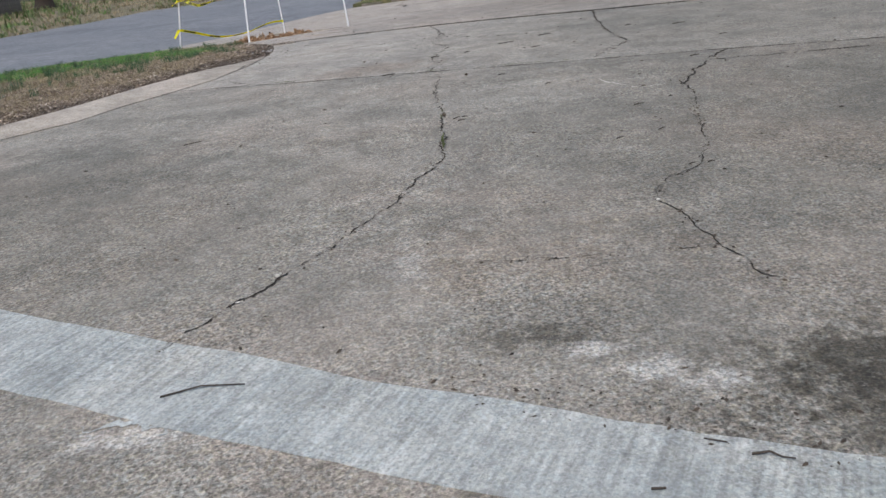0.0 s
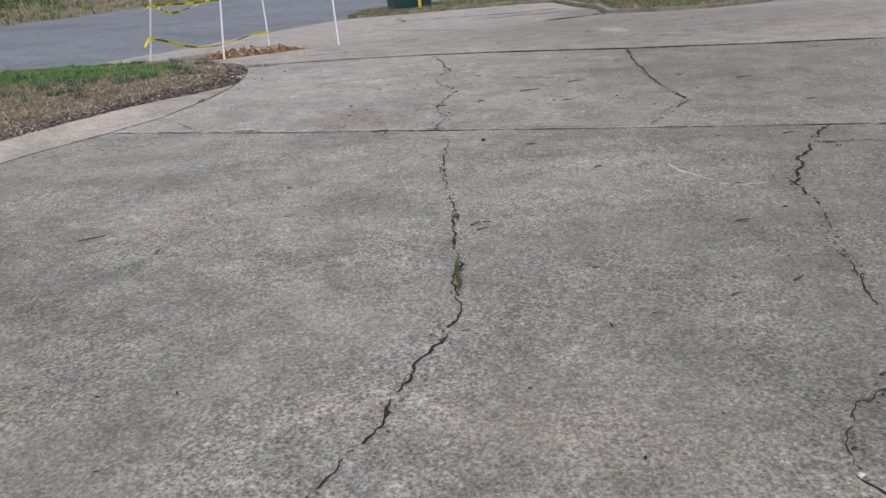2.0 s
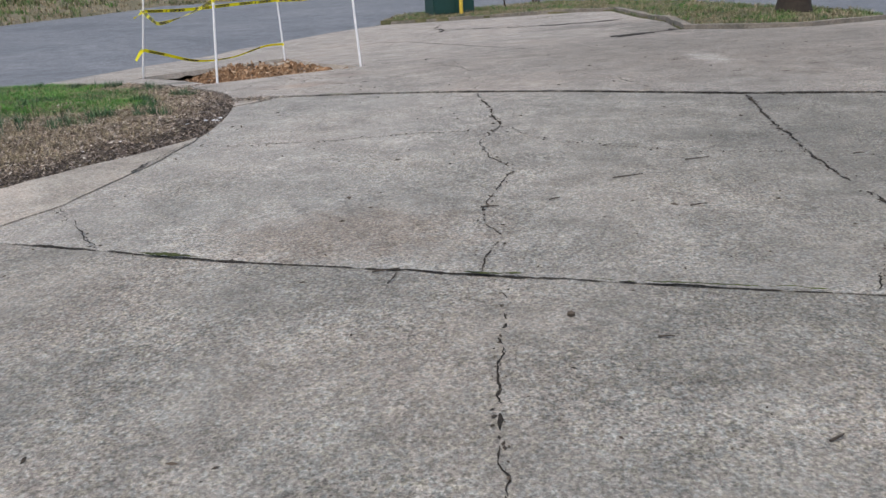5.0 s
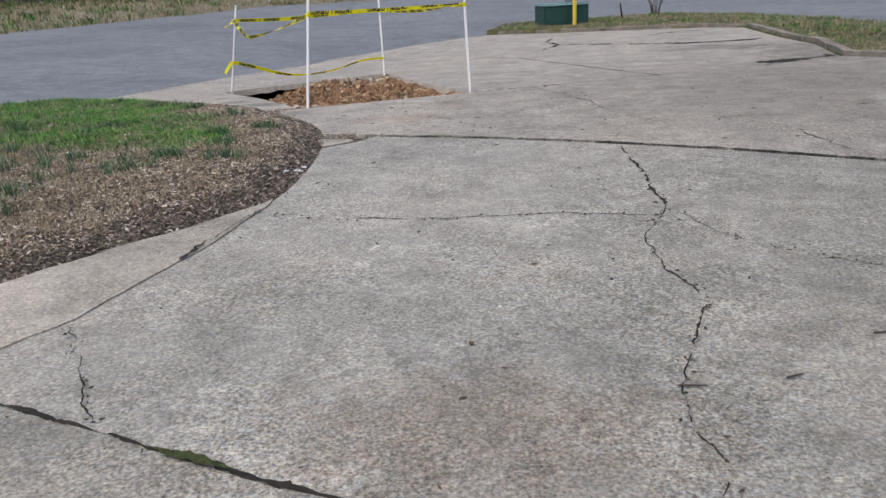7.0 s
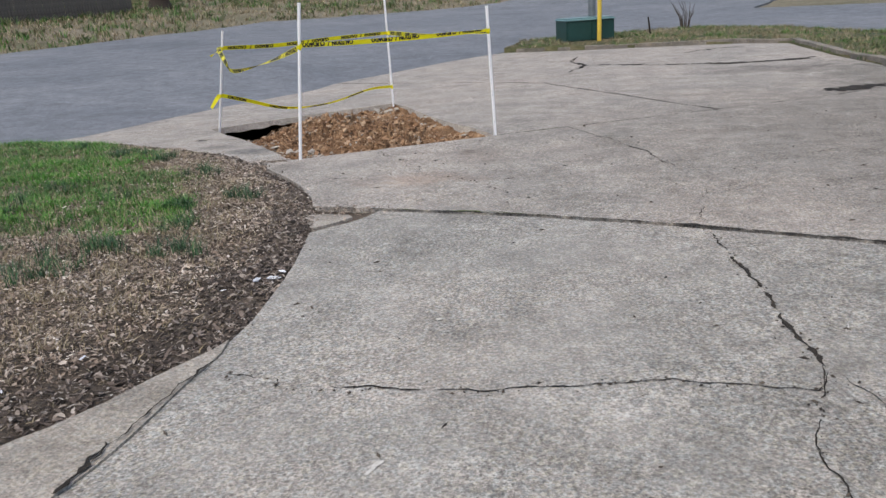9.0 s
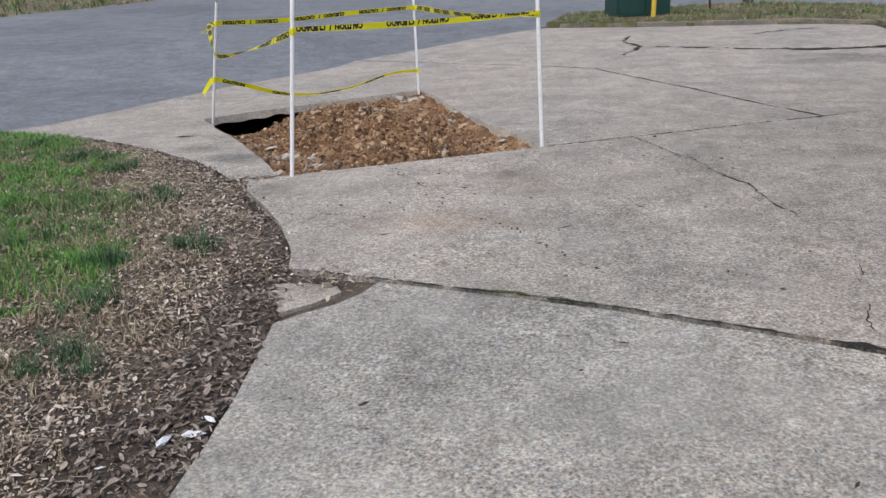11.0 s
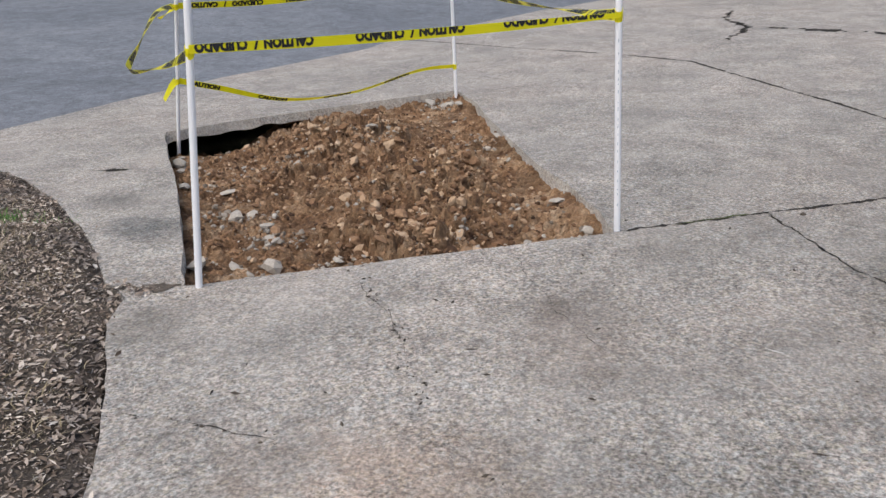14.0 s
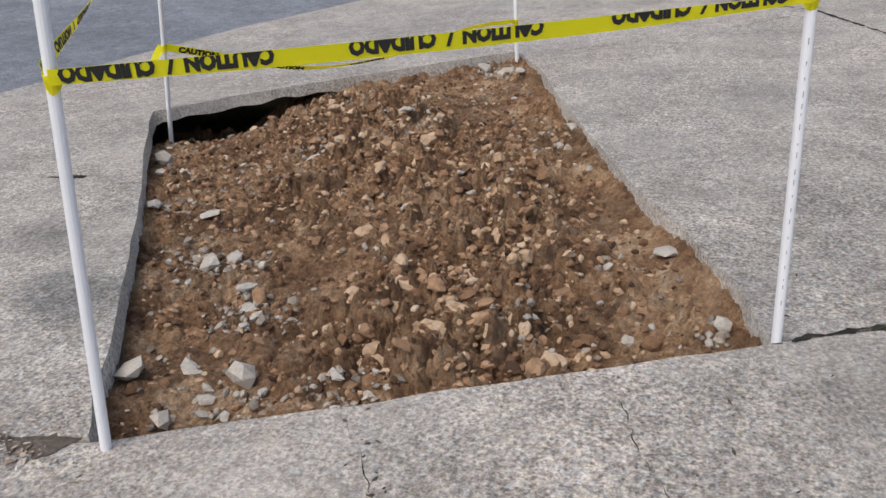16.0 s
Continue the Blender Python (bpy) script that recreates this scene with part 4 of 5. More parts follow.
# broken concrete: place, size, flatness
STONES = [(-2.96, 17.65, 0.062, 1.1), (-3.08, 17.34, 0.055, 0.7), (-3.20, 17.68, 0.055, 0.6), (-3.34, 17.53, 0.085, 0.7), (-4.31, 18.93, 0.095, 0.35), (-3.99, 18.97, 0.08, 0.35), (-1.62, 18.91, 0.085, 0.3), (-2.63, 17.98, 0.04, 0.6),
          (-2.76, 19.48, 0.05, 0.5), (-2.35, 20.43, 0.05, 0.6), (-3.03, 17.51, 0.045, 0.6), (-3.62, 18.42, 0.08, 0.4), (-3.55, 18.52, 0.06, 0.5), (-3.22, 18.10, 0.07, 0.4), (-3.14, 18.03, 0.055, 0.5), (-3.28, 18.2, 0.05, 0.4), (-4.17, 18.87, 0.05, 0.4),
          (-4.93, 19.8, 0.075, 0.7), (-4.72, 19.5, 0.06, 0.6), (-3.40, 22.02, 0.07, 0.5), (-3.2, 21.95, 0.08, 0.4), (-3.05, 21.85, 0.06, 0.4), (-3.97, 20.06, 0.06, 0.6), (-3.9, 20.15, 0.05, 0.6), (-3.43, 20.42, 0.07, 0.5),
          (-3.28, 20.5, 0.06, 0.5), (-2.58, 17.66, 0.05, 0.5), (-2.45, 17.72, 0.04, 0.5), (-1.36, 18.3, 0.06, 0.5), (-2.1, 18.9, 0.045, 0.5), (-1.85, 18.75, 0.04, 0.5), (-2.95, 21.3, 0.05, 0.4), (-3.15, 17.95, 0.045, 0.5), (-2.85, 17.6, 0.035, 0.6)]
for k, (x, y, s, flat) in enumerate(STONES):
    st = mesh_object("stone", lump(random.Random(k), s * 0.85, 1), RUBBLE)
    st.location, st.rotation_euler, st.scale = (x, y, z_dirt(x, y) + s * 0.25 * flat + 0.008), (0.3 * math.sin(k), 0.3 * math.cos(k * 2), k * 1.3), (1, 1, flat * 1.3)
    tagged(st, "pale broken lump of concrete lying on the clay", "stone", "stones in the dug hole")
big = scatter(rnd, 700, -4.6, -1.5, 17.6, 21.4, lambda x, y, r: inside(x, y, hole_in) and r.random() < looseness(x, y) ** 3)
for k, (x, y) in enumerate(big[:150]):
    s = 0.028 + 0.04 * rnd.random() ** 2
    st = mesh_object("clay_clod", lump(random.Random(k + 400), s, 2), CLODS)
    st.location, st.rotation_euler = (x, y, z_dirt(x, y) - 0.3 * s), (0.5 * math.sin(k * 3), 0.5 * math.cos(k * 5), k)
    tagged(st, "large rough clod of reddish-brown clay", "clod", "clods in the dug hole")
tagged(mesh_object("root", tube([(-5.35, 20.55, zg(-5.35, 20.55) - 0.30), (-5.22, 20.5, zg(-5.22, 20.5) - 0.24), (-5.1, 20.42, zg(-5.1, 20.42) - 0.27), (-5.02, 20.3, zg(-5.02, 20.3) - 0.31)], 0.006, 6), TWIGS), "thin root hanging out of the washed-out hollow", "root")


# ---- barrier of posts and tape ----
PRINT = plain("faded_print", (0.30, 0.36, 0.45), 0.5)
POSTS = {"a": ((-3.03, 17.04, zg(-3.03, 17.04) - 0.12), (-2.915, 17.205, 1.52)), "b": ((-1.19, 18.12, zg(-1.19, 18.12) - 0.10), (-1.24, 18.20, 1.37)),
         "c": ((-3.15, 22.12, -0.36), (-3.20, 22.26, 1.42)), "d": ((-5.40, 20.45, -0.56), (-5.06, 20.38, 1.17))}


def on_post(key, z):
    a, b = (Vector(p) for p in POSTS[key])
    return a + (b - a) * ((z - a.z) / (b.z - a.z))


def pipe_print(key, post):
    """Faded line of unreadable print down a pipe: short grey bars."""
    a, b = (Vector(p) for p in POSTS[key])
    d = (b - a).normalized()
    face = Vector((0.1, -1, 0)).normalized()
    face = (face - d * face.dot(d)).normalized()
    across = d.cross(face)
    rr = random.Random(6)
    s = 0.25
    while s < 1.1:
        l = rr.uniform(0.006, 0.02)
        c = d * s + face * 0.0172
        bm = bmesh.new()
        bm.faces.new([bm.verts.new(c + d * (l * i) + across * (0.0013 * j)) for i, j in ((0, -1), (1, -1), (1, 1), (0, 1))])
        part("print_bar", bm, PRINT, post)
        s += l + rr.uniform(0.004, 0.05)


for key in POSTS:
    a, b = POSTS[key]
    post = empty("marker_post", "slim white plastic pipe standing at a corner of the hole", "post", a, "posts round the hole")
    top = Vector(b) - Vector(a)
    part("pipe", tube([Vector((0, 0, 0)) + top * (k / 6) for k in range(7)], 0.0165, 14), PVC, post, smooth=False)
    part("pipe_end", tube([top * 0.998, top * 1.002], 0.0125, 14), INK, post, "dark open end of the pipe")
    if key == "b":
        pipe_print(key, post)


def smooth_line(points, count):
    P = [Vector(p) for p in points]
    P = [P[0] * 2 - P[1]] + P + [P[-1] * 2 - P[-2]]
    out = []
    for k in range(1, len(P) - 2):
        for s in range(count):
            t = s / count
            a, b, c, d = P[k - 1], P[k], P[k + 1], P[k + 2]
            out.append(0.5 * (2 * b + (c - a) * t + (2 * a - 5 * b + 4 * c - d) * t * t + (3 * b - a - 3 * c + d) * t ** 3))
    return out + [P[-2]]


def tape_frame(points, turns, width, count=14):
    """Centres, across-vectors and lengths along a hanging tape; turns: degrees of twist from end to end."""
    line = smooth_line(points, count)
    across, run = [], [0.0]
    for k, p in enumerate(line):
        d = (line[min(k + 1, len(line) - 1)] - line[max(k - 1, 0)]).normalized()
        side = d.cross(Vector((0, 0, 1)))
        side = side.normalized() if side.length > 0.05 else Vector((1, 0, 0))
        up = side.cross(d)
        f = k / (len(line) - 1) * (len(turns) - 1)
        i = min(int(f), len(turns) - 2)
        a = radians(turns[i] + (turns[i + 1] - turns[i]) * (f - i))
        across.append((math.cos(a) * up + math.sin(a) * side) * width / 2)
        if k:
            run.append(run[-1] + (p - line[k - 1]).length)
    return line, across, run


def letters(text, height):
    """The outline of a word as flat polygons, from the built-in font."""
    cu = bpy.data.curves.new("word", "FONT")
    cu.body, cu.size, cu.offset = text, height / 0.70, 0.0040
    cu.resolution_u = 2
    ob = new("word", cu)
    me = bpy.data.meshes.new_from_object(ob.evaluated_get(bpy.context.evaluated_depsgraph_get()))
    verts, faces = [tuple(v.co) for v in me.vertices], [tuple(p.vertices) for p in me.polygons]
    bpy.data.objects.remove(ob)
    bpy.data.meshes.remove(me)
    bpy.data.curves.remove(cu)
    return verts, faces


WORDS = {w: letters(w, 0.042) for w in ("CAUTION", "CUIDADO", "/")}


def along(values, f):
    """A value that changes evenly along a line, f from 0 to 1."""
    return float(np.interp(f, np.linspace(0, 1, len(values)), values))


def tape(name_label, points, turns, width=0.062, words=(), flip=False, gap=0.05, start=0.08, size=1.0, count=14, folded=(1, 1), shift=(0, 0), rest=None):
    """A strip of tape; folded: share of the width left showing along it, shift: how far the print is turned over the fold."""
    line, across, run = tape_frame(points, turns, width, count)
    bm = bmesh.new()
    rows = [[bm.verts.new(p + w * s) for s in (-1, -0.33, 0.33, 1)] for p, w in ((p, w * along(folded, s / run[-1])) for p, w, s in zip(line, across, run))]
    for a, b in zip(rows, rows[1:]):
        for s in range(3):
            bm.faces.new((a[s], a[s + 1], b[s + 1], b[s]))
    bmesh.ops.solidify(bm, geom=bm.faces[:], thickness=0.0006)
    bmesh.ops.recalc_face_normals(bm, faces=bm.faces[:])
    ob = mesh_object("caution_tape", bm, TAPE, smooth=False)
    tagged(ob, name_label, "caution tape", "tapes round the hole")
    at, k = start, 0
    while words:
        word = words[k % len(words)]
        verts, faces = WORDS[word]
        wide = max(v[0] for v in verts) * size
        if at + wide > run[-1] - 0.03:
            break
        V, F = [], []
        for side in (-1, 1):
            i = len(V)
            for vx, vy, _ in verts:
                u, h = vx * size, (vy - 0.021) * width / 0.058
                s = at + (wide - u if flip else u)
                h = -h if flip else h
                edge = width / 2 * along(folded, s / run[-1]) - 0.0005
                h = max(-edge, min(edge, h + along(shift, s / run[-1])))
                j = max(0, min(len(run) - 2, int(np.searchsorted(run, s)) - 1))
                f = (s - run[j]) / (run[j + 1] - run[j])
                c, w = line[j].lerp(line[j + 1], f), across[j].lerp(across[j + 1], f)
                nrm = (line[j + 1] - line[j]).cross(w).normalized()
                V.append(tuple(c + w * (h / (width / 2)) + nrm * 0.0022 * side))
            F += [tuple(q + i for q in f) for f in faces]
        from_data("lettering", V, F, INK, ob)
        k += 1
        at += wide + ((gap * 4.2 if rest is None else rest) if k % len(words) == 0 else gap)
    return ob


def wrap(key, z, width=0.062):
    """A turn of tape round a post."""
    c = on_post(key, z)
    ring = [c + Vector((math.cos(a) * 0.0195, math.sin(a) * 0.0195, 0.012 * math.sin(a))) for a in np.linspace(0, 6.3, 13)]
    line, across = ring, [Vector((0, 0, width / 2 * 0.8))] * 13
    bm = bmesh.new()
    rows = [[bm.verts.new(p - w), bm.verts.new(p + w)] for p, w in zip(line, across)]
    for a, b in zip(rows, rows[1:]):
        bm.faces.new((a[0], a[1], b[1], b[0]))
    bmesh.ops.solidify(bm, geom=bm.faces[:], thickness=0.001)
    ob = mesh_object("tape_knot", bm, TAPE)
    tagged(ob, "yellow tape wound round a white post", "tape knot", "tape knots on the posts")


off = Vector((0.012, -0.022, 0))
A1, B1 = on_post("a", 1.13) + off, on_post("b", 1.125) + off
both = ("CAUTION", "/", "CUIDADO")
tape("taut yellow caution tape with upside-down black lettering", [A1, A1.lerp(B1, 0.33) + Vector((0, 0, -0.012)), A1.lerp(B1, 0.66) + Vector((0, 0, -0.012)), B1], (0, 4, 2, 0), 0.057, both[::-1], True, 0.026, 0.022, 0.79, 14, (0.66, 0.78, 0.80, 0.72, 0.40), (0.006, 0.009, 0.012, 0.018, 0.02), 0.184)
C1, D1 = on_post("c", 0.93), on_post("d", 0.94)
tape("twisted yellow caution tape strung between two posts", [B1 + Vector((0, 0.03, 0)), B1.lerp(C1, 0.1) + Vector((0, 0, -0.02)), B1.lerp(C1, 0.5) + Vector((0, 0, -0.05)), C1], (0, 40, 110, 160, 200), 0.06, both, False)
tape("yellow caution tape along the far side of the hole", [D1, D1.lerp(C1, 0.3) + Vector((0, 0, -0.03)), D1.lerp(C1, 0.65) + Vector((0, 0, -0.01)), C1 + Vector((0, -0.02, 0))], (20, 10, 5, 30), 0.055, both, True)
C2, D2 = on_post("c", 0.12), on_post("d", 0.30)
tape("sagging yellow caution tape low over the hole", [D2, D2.lerp(C2, 0.12) + Vector((0, 0, -0.08)), D2.lerp(C2, 0.35) + Vector((0, 0, -0.23)), D2.lerp(C2, 0.6) + Vector((0, 0, -0.20)), D2.lerp(C2, 0.85) + Vector((0, 0, -0.03)), C2], (10, 25, 60, 50, 40), 0.055, ("CAUTION",), False, 0.085, 0.1)
tape("slack twisted loop of yellow caution tape", [A1 + Vector((-0.01, 0.03, -0.02)), (-3.5, 17.75, 0.94), (-4.08, 18.25, 0.82), (-4.42, 18.85, 0.86), A1.lerp(D1, 0.8) + Vector((-0.2, 0, -0.02)), D1 + Vector((-0.03, 0, 0))], (0, 60, 150, 200, 260, 330), 0.055, both, False)
tape("loose fluttering end of yellow caution tape", [D1 + Vector((-0.01, -0.01, 0)), D1 + Vector((-0.08, -0.02, -0.05)), D1 + Vector((-0.17, -0.03, -0.10))], (0, 70, 120), 0.045)
tape("loose hanging end of yellow caution tape", [D2 + Vector((-0.01, -0.01, 0)), D2 + Vector((-0.06, -0.02, -0.05)), D2 + Vector((-0.15, -0.03, -0.17))], (10, 20, 40), 0.06)
for key, z in (("a", 1.12), ("b", 1.125), ("c", 0.93), ("d", 0.94), ("c", 0.12), ("d", 0.30)):
    wrap(key, z)

# ---- street side: kerb, grass island, utility box ----
KERB = [(7.7, 20.85), (6.2, 20.35), (5.2, 20.75), (4.42, 21.8), (4.66, 24), (4.48, 25.9), (4.38, 28.95), (3.5, 29.5), (2.2, 29.8), (0, 30.2), (-2.1, 31.0)]
ISLAND = KERB + [(-1.7, 33.0), (1.0, 34.4), (2.8, 35.2), (5.5, 33.5), (7.0, 30), (7.6, 27), (8.6, 24), (8.3, 22)]


def z_isle(x, y):
    return -0.07 + 0.06 * min(1, line_distance(x, y, ISLAND + ISLAND[:1]) / 1.2) + 0.03 * noise.noise(Vector((x, y, 2)))


isle = mesh_object("grass_island", sheet(wobble(ISLAND, 0.3, 0.06, True, 31), z_isle, 0.5, 0.3), GRASS_SOIL, smooth=True)
tagged(isle, "grassy island between the driveway and the street", "ground", kind="structure")
isle_ring = ISLAND + ISLAND[:1]
kerb_out, kerb_in = wobble(KERB, 0.25, 0.02, False, 41), wobble(inset(KERB, -0.17), 0.25, 0.02, False, 42)
kerb = mesh_object("kerb", sheet(kerb_out + kerb_in[::-1], lambda x, y: zg(x, y) + 0.085 + 0.03 * noise.noise(Vector((x, y, 5))), 1.0, 0.25), CONC_KERB)
mod = kerb.modifiers.new("worn edge", "BEVEL")
mod.width, mod.segments, mod.limit_method = 0.03, 2, "ANGLE"
tagged(kerb, "low weathered concrete kerb edging the grass island", "kerb", kind="structure")
rnd = random.Random(77)
spots = [(x, y, rnd.uniform(0.6, 1.4)) for x, y in scatter(rnd, 5200, -2, 8.6, 20.3, 35.2, lambda x, y, r: inside(x, y, ISLAND) and r.random() < 0.55 + 1.1 * noise.noise(Vector((x * 0.7, y * 0.7, 4))))]
V, F = blades(spots, z_isle, rnd, 20, 0.075, 0.16, 0.005)
tagged(from_data("island_grass", V, F, ROUGH_BLADES), "rough green grass on the island by the street", "grass", kind="stuff")
spots = [(x, y, rnd.uniform(0.5, 1.2)) for x, y in scatter(rnd, 2600, -2, 8.6, 20.3, 35.2, lambda x, y, r: inside(x, y, ISLAND))]
V, F = blades(spots, z_isle, rnd, 12, 0.09, 0.12, 0.006)
tagged(from_data("island_dry_grass", V, F, STRAW), "straw-coloured grass on the island by the street", "dry grass", kind="stuff")


def utility_box(x, y, turn):
    bx = empty("utility_box", "dark green steel utility box on the grass by the kerb", "utility box", (x, y, z_isle(x, y) - 0.09))
    bx.rotation_euler = (0, 0, radians(turn))
    part("plinth", box(-0.68, 0.68, -0.42, 0.42, 0, 0.08, 0.01), CONC_KERB, bx, "concrete base")
    part("cabinet", box(-0.65, 0.65, -0.38, 0.38, 0.07, 0.58, 0.015), GREEN_STEEL, bx)
    part("door", box(-0.62, 0.02, -0.405, -0.382, 0.10, 0.55, 0.008), GREEN_STEEL, bx)
    part("door", box(0.04, 0.62, -0.405, -0.382, 0.10, 0.55, 0.008), GREEN_STEEL, bx)
    lid = box(-0.68, 0.68, -0.43, 0.43, 0.582, 0.64, 0.012)
    for v in lid.verts:
        if v.co.z > 0.61:
            v.co.x *= 0.93
            v.co.y *= 0.85
    part("lid", lid, GREEN_TOP, bx, "paler green lid")
    return bx


utility_box(-0.05, 31.7, 22)
p = empty("bollard", "yellow painted steel post in front of the utility box", "bollard", (0.30, 31.15, z_isle(0.3, 31.15) - 0.15))
part("pole", tube([(0, 0, 0), (0.005, 0, 0.7), (0.01, 0, 1.45)], 0.055, 12), YELLOW_PAINT, p)
part("cap", tube([(0.01, 0, 1.45), (0.01, 0, 1.49), (0.01, 0, 1.51)], [0.055, 0.045, 0.012], 12), YELLOW_PAINT, p)
p = empty("steel_pole", "grey galvanised steel pole behind the utility box", "pole", (0.15, 32.6, z_isle(0.15, 32.6) - 0.1))
part("pole", tube([(0, 0, 0), (0, 0, 1.6), (0, 0, 3.2)], 0.10, 12), GALV, p)
p = empty("stake", "short dark wooden stake in the grass", "stake", (1.66, 32.3, z_isle(1.66, 32.3) - 0.05))
part("stick", tube([(0, 0, 0), (-0.03, 0, 0.25), (-0.07, 0, 0.5)], [0.03, 0.025, 0.02], 8), BARK, p)

# bare bush
bush = empty("bush", "small bare twiggy bush in the grass", "bush", (2.75, 34.0, z_isle(2.75, 34.0)))
rnd = random.Random(8)
for k in range(16):
    a, h = rnd.uniform(0, 6.3), rnd.uniform(0.35, 0.85)
    part("twig", tube([(0.1 * math.cos(a), 0.1 * math.sin(a), -0.02), (0.25 * math.cos(a) * h, 0.25 * math.sin(a) * h, h * 0.5), (0.55 * math.cos(a + 0.4) * h, 0.4 * math.sin(a) * h, h)], [0.014, 0.010, 0.004], 5), TWIGS, bush)

# tree stems
def tree_stem(x, y, r, h, label, base):
    t = empty("tree", label, "tree", (x, y, base - 0.1))
    rings = [(0, 1.55), (0.15, 1.2), (0.5, 1.0), (1.5, 0.9), (h, 0.7)]
    bm = tube([(0.03 * z, 0.02 * z, z) for z, _ in rings], [r * k for _, k in rings], 16)
    for v in bm.verts:
        s = 1 + 0.14 * noise.noise(Vector((v.co.x * 6, v.co.y * 6, v.co.z * 0.8)))
        v.co.x, v.co.y = v.co.x * s, v.co.y * s
    part("trunk", bm, BARK, t, smooth=True)
    rr = random.Random(int(x * 10))
    for k in range(7):
        a = k * 0.9 + rr.random()
        z = h * rr.uniform(0.75, 1.0)
        part("limb", tube([(0.03 * z, 0.02 * z, z), (0.8 * math.cos(a), 0.8 * math.sin(a), z + 0.9), (1.8 * math.cos(a + 0.2), 1.8 * math.sin(a + 0.2), z + 2.2)], [r * 0.45, r * 0.3, r * 0.08], 8), BARK, t)
    return t


tree_stem(7.15, 23.7, 0.30, 3.2, "thick dark tree trunk rising from the grass island", z_isle(7.15, 23.7))
tree_stem(-21.3, 51.0, 0.5, 5.0, "dark tree trunk on the far verge", 1.2)

# ---- far side of the street ----
fence = empty("fence", "weathered grey-brown wooden plank fence behind the verge", "fence", (-21.6, 48.6, 0.05))
fence.rotation_euler = (0, 0, radians(-24.4))
rnd = random.Random(3)
plank = box(-0.012, 0.012, -0.072, 0.072, 0, 1.85, 0.004)
plank_me = bpy.data.meshes.new("plank")
plank.to_mesh(plank_me)
plank.free()
plank_me.materials.append(WOOD)
for k in range(180):
    y = -k * 0.15
    if y < -17:
        break
    o = new("plank", plank_me)
    o.parent = fence
    o.location, o.rotation_euler = (rnd.uniform(-0.01, 0.01), y, 0.95 + rnd.uniform(-0.03, 0.03)), (rnd.uniform(-0.015, 0.015), 0, 0)
for z in (1.3, 2.4):
    part("rail", box(-0.06, -0.015, -17, 0.07, z, z + 0.09, 0.005), WOOD, fence)
rnd = random.Random(14)
z_far = lambda x, y: float(z_road(x, y)) - 0.04
spots = [(x, y, rnd.uniform(0.5, 1.6)) for x, y in scatter(rnd, 5200, -30, -4, 26, 66, lambda x, y, r: not inside(x, y, road_outline) and not inside(x, y, NEAR_EDGE) and r.random() < 0.6 + noise.noise(Vector((x * 0.35, y * 0.35, 6))))]
V, F = blades(spots, z_far, rnd, 12, 0.22, 0.25, 0.02)
tagged(from_data("verge_tufts", V, F, ROUGH_BLADES), "scattered green tufts on the dry verge across the street", "grass", kind="stuff")
spots = [(x, y, rnd.uniform(0.5, 1.2)) for x, y in scatter(rnd, 5200, -30, -4, 26, 66, lambda x, y, r: not inside(x, y, road_outline) and not inside(x, y, NEAR_EDGE))]
V, F = blades(spots, z_far, rnd, 10, 0.16, 0.3, 0.018)
tagged(from_data("verge_dry_grass", V, F, STRAW), "dry straw-coloured grass on the verge across the street", "dry grass", kind="stuff")

# ---- small things on the concrete ----
def twig(pts, r, label="thin dark twig lying on the concrete"):
    o = mesh_object("twig", tube([(x, y, zg(x, y) + 0.008 + h) for x, y, h in pts], [r, r * 0.9, r * 0.6][:len(pts)] + [r * 0.5] * max(0, len(pts) - 3), 6), TWIGS)
    return tagged(o, label, "twig", "twigs on the driveway")


twig([(-0.74, 3.39, 0), (-0.60, 3.43, 0.004), (-0.44, 3.42, 0)], 0.004)
twig([(1.15, 2.77, 0), (1.20, 2.765, 0.006), (1.225, 2.74, 0.004), (1.26, 2.73, 0.002)], 0.0045)
twig([(0.83, 2.665, 0), (0.87, 2.66, 0.002)], 0.004)
twig([(1.04, 2.86, 0), (1.10, 2.83, 0.002)], 0.0025)
TWIG_AT = [(1.80, 11.08, 0.17, 0.1), (0.43, 10.23, 0.10, -0.1), (-0.07, 9.34, 0.13, 0.1), (-0.03, 9.25, 0.12, 1.2), (-0.88, 15.82, 0.13, 0.6), (-0.44, 16.27, 0.05, -0.2), (3.33, 10.72, 0.16, 0.1), (2.81, 11.05, 0.08, 0.0), (2.81, 8.50, 0.10, 0.2),
           (3.45, 9.56, 0.09, 0.1), (1.55, 10.12, 0.10, 0.1), (0.80, 10.33, 0.07, 0.3), (1.29, 10.73, 0.20, 0.15), (1.02, 8.60, 0.06, -0.2), (1.36, 7.94, 0.06, 0.4), (1.87, 6.84, 0.08, 0.0), (0.52, 7.02, 0.07, 0.6), (0.58, 7.03, 0.05, -0.3), (0.55, 6.93, 0.06, 0.1),
           (4.14, 15.10, 0.2, 0.3), (2.88, 16.14, 0.2, 0.1), (3.66, 14.61, 0.22, 0.1), (3.24, 14.82, 0.2, -0.1), (1.53, 6.00, 0.05, 0.1), (1.84, 6.12, 0.07, 0.5), (-1.55, 7.16, 0.14, 0.3), (1.79, 5.34, 0.04, 0.2), (1.90, 5.34, 0.04, -0.2), (-1.91, 15.62, 0.09, 0.5), (-1.62, 16.70, 0.05, 0.1)]
